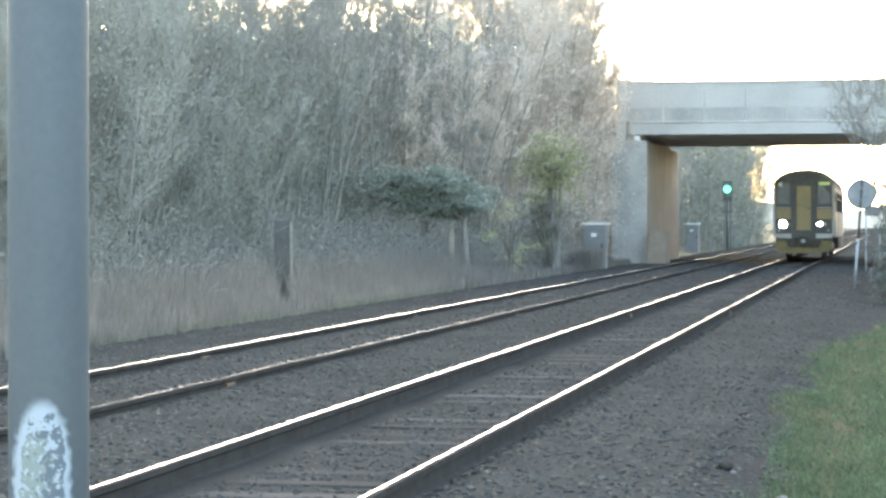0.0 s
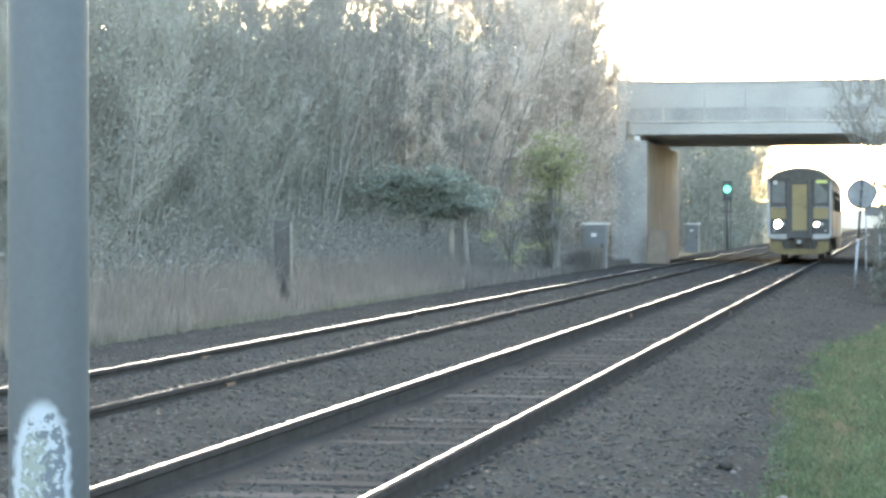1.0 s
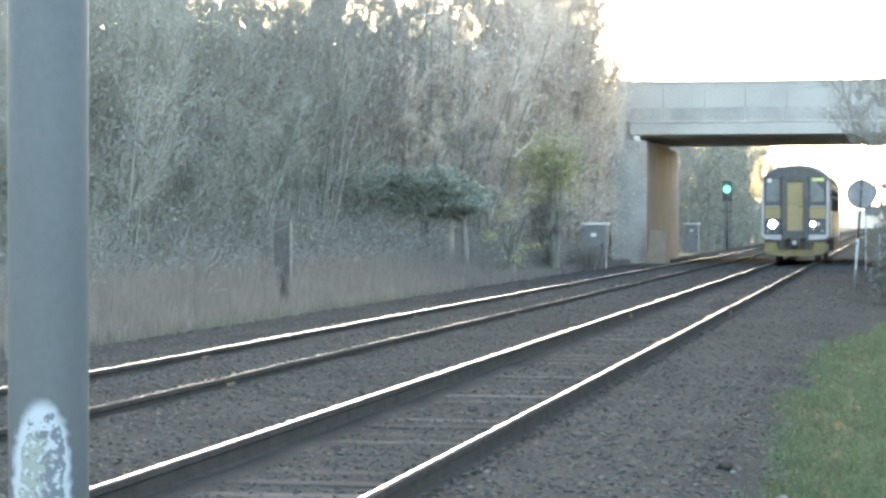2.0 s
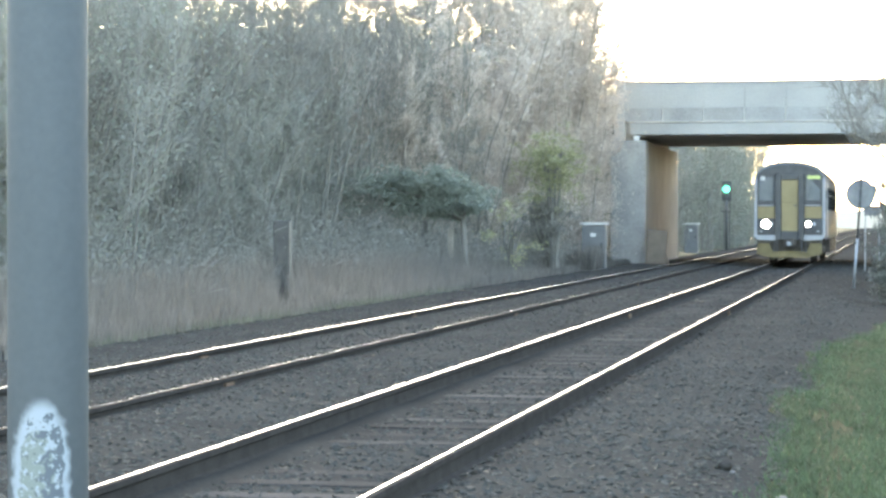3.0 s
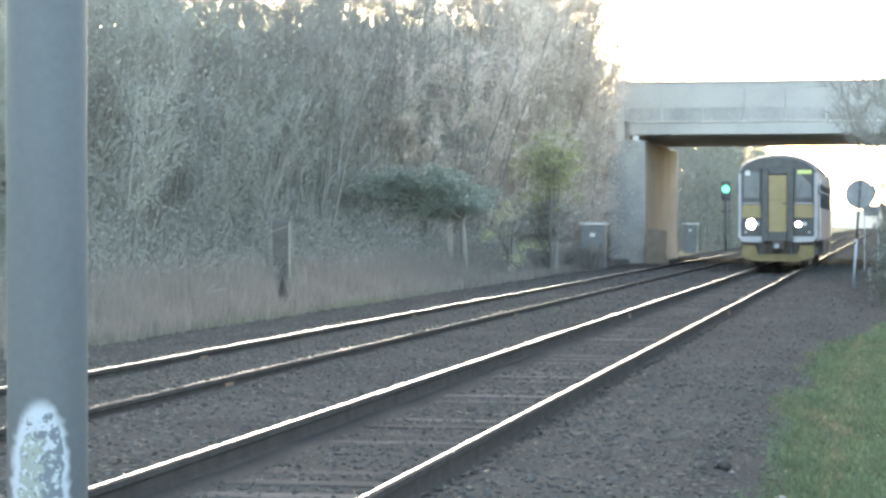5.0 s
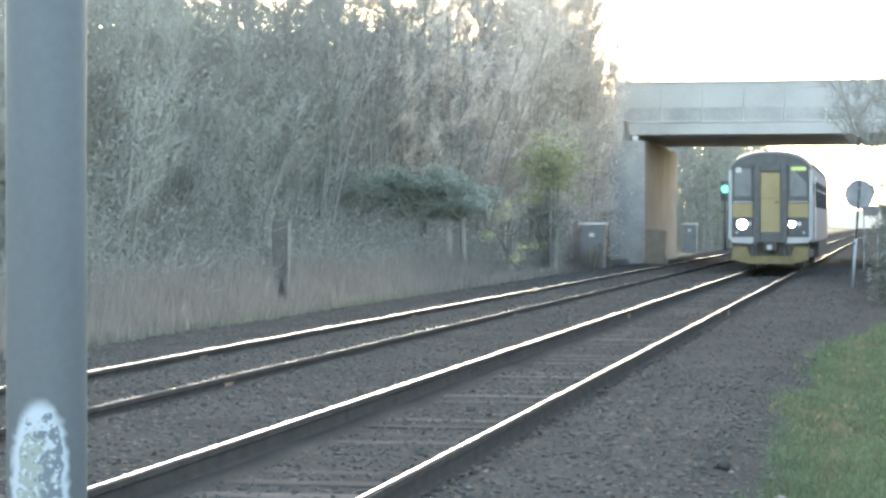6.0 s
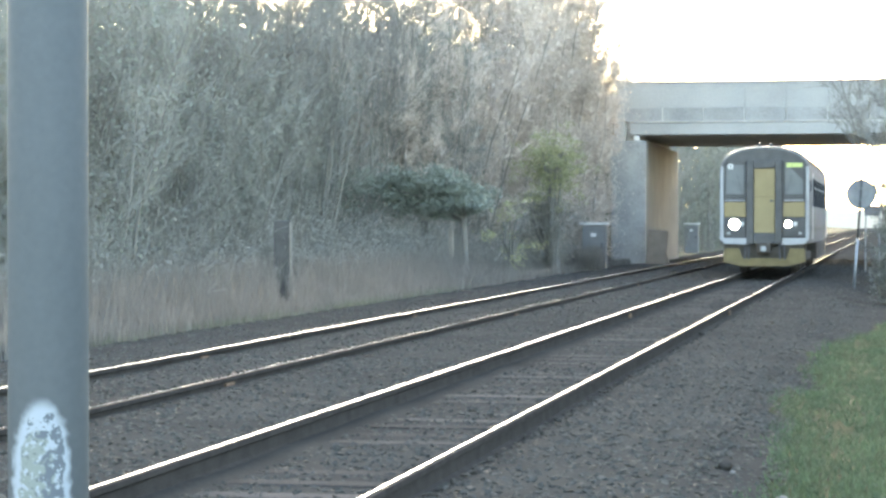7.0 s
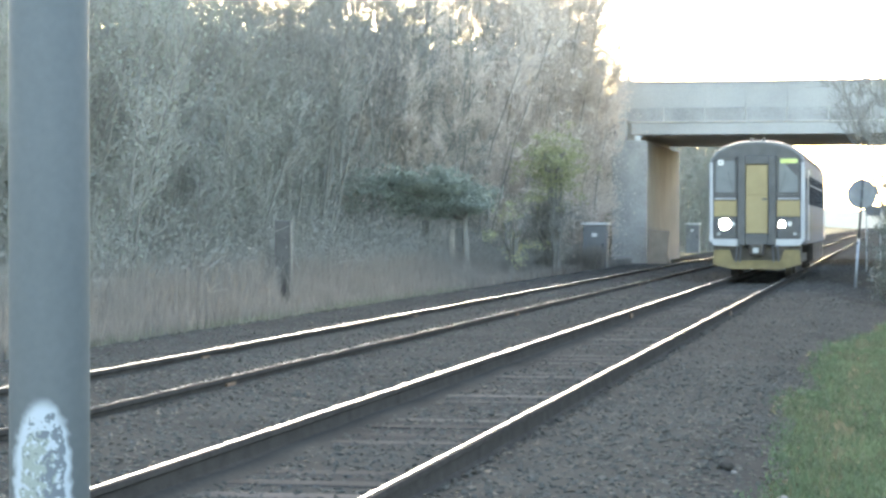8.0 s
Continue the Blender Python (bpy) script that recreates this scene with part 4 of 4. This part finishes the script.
        part("marker_lamp", cyl((mx, -0.045, 1.43), (mx, -0.031, 1.43), 0.065, seg=16), M_LAMP_DIM, lamp)
        bm = prism([(s * 0.36, 0.9), (s * 0.5, 1.03), (s * 1.16, 1.03), (s * 1.2, 1.2), (s * 1.25, 1.2), (s * 1.25, 1.0), (s * 1.12, 0.86), (s * 0.5, 0.83)], -0.035, 0.1)
        part("lower_fairing", bm, M_WHITE, face, "white lower cab fairing")
        part("lamp_bracket", box(s * 1.0 - 0.04, s * 1.0 + 0.04, -0.07, -0.031, 1.13, 1.2, 0.005), M_STEEL, lamp)
    # Added plate: the glass's darker corner drawn as a dark triangle, no fitted part.
    part("dark_glass_corner", prism([(0.72, 3.02), (1.07, 3.02), (1.07, 2.66)], -0.02, -0.0125), M_BLACK, face, "added dark triangle that draws the darker corner of the windscreen")
    gang = bmesh.new()
    for a, b, c, d in ((-0.50, -0.3, 0.86, 3.24), (0.3, 0.50, 0.86, 3.24), (-0.297, 0.297, 3.0, 3.23), (-0.297, 0.297, 0.87, 1.17)):
        box(a, b, -0.11, 0.0, c, d, 0.02, gang)
    g = part("gangway_surround", gang, M_BLACK, face, "black rubber gangway surround")
    d = part("gangway_door", box(-0.295, 0.295, -0.05, 0.0, 1.175, 2.99, 0.015), M_YELLOW, g, "yellow gangway door")
    part("door_handle", box(0.15, 0.26, -0.075, -0.051, 2.05, 2.1, 0.008), M_DARKSTEEL, d)
    part("door_seam", box(-0.28, 0.28, -0.056, -0.049, 2.18, 2.2), M_YELLOW_DIRTY, d)
    dest = part("destination_box", box(0.62, 1.06, -0.045, -0.031, 3.03, 3.14), M_DEST, face, "lit yellow-green destination display")
    for x in (0.68, 0.78, 0.88, 0.98):
        part("display_bar", box(x - 0.03, x + 0.03, -0.049, -0.046, 3.06, 3.11), M_LEAF_BRIGHT, dest)
    part("number_plate", box(-1.02, -0.88, -0.04, -0.031, 2.98, 3.12), M_PALE, face, "small white plate")
    part("number_bar", box(-0.97, -0.93, -0.045, -0.041, 3.02, 3.08), M_BLACK, face)
    plough = prism([(-1.12, 0.74), (-1.15, 0.36), (-0.9, 0.29), (-0.6, 0.23), (0.6, 0.23), (0.9, 0.29), (1.15, 0.36), (1.12, 0.74), (0.72, 0.74), (0.62, 0.46), (-0.62, 0.46), (-0.72, 0.74)], -0.05, 0.1)
    part("snow_plough", plough, M_YELLOW_DIRTY, t, "dirty yellow snow plough")
    part("buffer_beam", box(-1.15, 1.15, 0.101, 0.6, 0.42, 0.90, 0.03), M_UNDER, t)
    cp = part("coupler", box(-0.19, 0.19, -0.28, 0.1, 0.6, 0.9, 0.05), M_UNDER, t, "grimy automatic coupler")
    part("coupler_face", box(-0.09, 0.06, -0.3, -0.281, 0.66, 0.8, 0.02), M_STEEL, cp)
    for x in (-0.52, -0.42, 0.42, 0.55):
        part("air_hose", cyl((x, -0.06, 0.86), (x * 1.05, -0.12, 0.42), 0.024, seg=8), M_BLACK, t)
    # sides
    for s in (-1, 1):
        xw = s * 1.268
        for y in (4.5, 6.7, 8.9, 11.1, 13.3, 15.5):
            x0, x1 = sorted((xw - s * 0.02, xw + s * 0.006))
            w = part("side_window", box(x0, x1, y - 0.85, y + 0.85, 1.95, 2.75, 0.01), M_SIDEGLASS, body, "dark side window")
            part("window_rail", box(min(xw, xw + s * 0.012), max(xw, xw + s * 0.012), y - 0.85, y + 0.85, 2.48, 2.51), M_STEEL, w)
        for y in (2.6, 17.5):
            x0, x1 = sorted((xw - s * 0.02, xw + s * 0.008))
            dr = part("side_door", box(x0, x1, y - 0.5, y + 0.5, 0.98, 2.9, 0.01), M_WHITE, body, "pale passenger door")
            part("door_window", box(min(xw, xw + s * 0.014), max(xw, xw + s * 0.014), y - 0.3, y + 0.3, 1.95, 2.75, 0.004), M_SIDEGLASS, dr)
        x0, x1 = sorted((s * 1.2, s * 1.30))
        for y, ln in ((7.0, 1.4), (9.4, 2.0), (12.3, 2.4), (15.2, 1.6)):
            part("equipment_box", box(s * 1.0 - 0.28, s * 1.0 + 0.28, y - ln / 2, y + ln / 2, 0.36, 0.87, 0.03), M_UNDER, t)
        part("sill_stripe", box(min(xw * 0.995, xw + s * 0.003), max(xw * 0.995, xw + s * 0.003), 1.8, 18.5, 1.24, 1.36), M_BLACK, body, "dark stripe along the bodyside")
        part("cab_mirror", box(s * 1.27 - 0.03, s * 1.27 + 0.03, 0.45, 0.5, 2.35, 2.65, 0.01), M_BLACK, body)
    wheels = []
    for yb in (3.7, 15.8):
        b = part("bogie_frame", box(-1.12, -0.98, yb - 1.7, yb + 1.7, 0.38, 0.62, 0.03, box(0.98, 1.12, yb - 1.7, yb + 1.7, 0.38, 0.62, 0.03, box(-0.98, 0.98, yb - 0.3, yb + 0.3, 0.4, 0.7, 0.03))), M_UNDER, t)
        for dy in (-1.3, 1.3):
            ws = cyl((-0.95, 0, 0), (0.95, 0, 0), 0.08, seg=12)
            for s in (-1, 1):
                cyl((s * 0.68, 0, 0), (s * 0.82, 0, 0), 0.42, seg=28, bm=ws)
                cyl((s * 0.66, 0, 0), (s * 0.695, 0, 0), 0.445, seg=28, bm=ws)
                for q in range(4):
                    a = math.pi * q / 2
                    cyl((s * 0.8205, 0.24 * math.cos(a), 0.24 * math.sin(a)), (s * 0.83, 0.24 * math.cos(a), 0.24 * math.sin(a)), 0.05, seg=8, bm=ws)
            w = part("wheelset", ws, M_UNDER, t, "grimy steel wheels on an axle")
            w.location = (0, yb + dy, 0.42)
            wheels.append((w, yb + dy))
    return t, wheels


def ring_at(cx, z, r0, r1, y0, y1):
    bm = ring_only(r0, r1, y0, y1, z, 24)
    bmesh.ops.translate(bm, verts=bm.verts, vec=(cx, 0, 0))
    return bm


train, wheelsets = build_train()


# ---- lorry, facing -x ----
def build_lorry():
    t = thing("box_lorry", pose(0, 97, 5.34), "box lorry with olive sides, yellow band and pale blue cab", "lorry")
    c = part("cargo_box", box(1.5, 10.35, -1.25, 1.25, 1.0, 4.15, 0.03), M_LORRY_DARK, t, "olive-green cargo box")
    for s in (-1, 1):
        y0, y1 = sorted((s * 1.25, s * 1.262))
        part("side_band", box(1.53, 8.85, y0, y1, 2.39, 3.21), M_LORRY_YELLOW, c, "bright yellow side band")
        part("skirt_panel", box(1.53, 8.85, y0, y1, 1.1, 2.36), M_LORRY_SKIRT, c, "slate grey lower side panel")
        part("rear_panel", box(9.0, 10.25, y0, y1, 2.5, 3.95), M_LORRY_REAR, c, "pale blue rear side panel")
        part("lower_panel", box(9.0, 10.3, y0, y1, 1.15, 2.46), M_LORRY_SKIRT, c)
        y0, y1 = sorted((s * 1.23, s * 1.27))
        part("top_rail", box(1.5, 10.35, y0, y1, 4.07, 4.152, 0.01), M_PALE, c, "pale top rail")
        part("corner_post", box(8.88, 8.97, y0, y1, 1.05, 4.05, 0.01), M_LORRY_DARK, c)
    cab = part("cab", prism([(1.36, 0.55), (0.02, 0.55), (0.0, 1.5), (0.06, 1.8), (0.12, 2.75), (0.2, 3.05), (0.5, 3.28), (1.0, 3.42), (1.36, 3.44)], -1.2, 1.2), M_LORRY_CAB, t, "pale blue cab")
    part("windscreen", box(0.03, 0.06, -1.05, 1.05, 1.8, 2.6, 0.01), M_GLASS, cab)
    for s in (-1, 1):
        y0, y1 = sorted((s * 1.2, s * 1.208))
        part("side_window", box(0.22, 0.85, y0, y1, 1.8, 2.4, 0.003), M_GLASS, cab)
        part("mirror", box(0.0, 0.22, s * 1.3 - 0.08, s * 1.3 + 0.08, 2.1, 2.45, 0.03), M_BLACK, cab)
    part("cab_fairing", box(1.365, 1.495, -1.18, 1.18, 0.8, 3.62, 0.02), M_FAIRING, t, "dull pink fairing behind the cab")
    part("chassis", box(0.3, 10.2, -0.45, 0.45, 0.6, 0.99, 0.02), M_DARKSTEEL, t)
    wheels = []
    for x in (1.0, 7.6):
        for s in (-1, 1):
            w = part("wheel", cyl((0, -0.14, 0), (0, 0.14, 0), 0.5, seg=28), M_TYRE, t)
            part("rim", cyl((0, s * 0.12, 0), (0, s * 0.15, 0), 0.3, seg=8), M_STEEL, w)
            w.location = (x, s * 1.05, 0.5)
            wheels.append((w, x, s * 1.05))
    return t, wheels


lorry, lorry_wheels = build_lorry()

TRAIN_SPEED, LORRY_SPEED = 4.42, 13.6


def motions():
    walk(train, [(t, pose(-3.45, 98.46 - TRAIN_SPEED * t, 0)) for t in (0, 2, 4, 6, 8)])
    for w, y in wheelsets:
        walk(w, [(k / 10, pose(0, y, 0.42, math.degrees(TRAIN_SPEED * k / 10 / 0.42))) for k in range(81)])
    walk(lorry, [(t, pose(-11.95 - LORRY_SPEED * (t - 4.0), 97, 5.34)) for t in (0, 2, 4, 6, 8)])
    for w, x, y in lorry_wheels:
        walk(w, [(k / 30, pose(x, y, 0.5, 0, -math.degrees(LORRY_SPEED * k / 30 / 0.5), 0)) for k in range(241)])


motions()
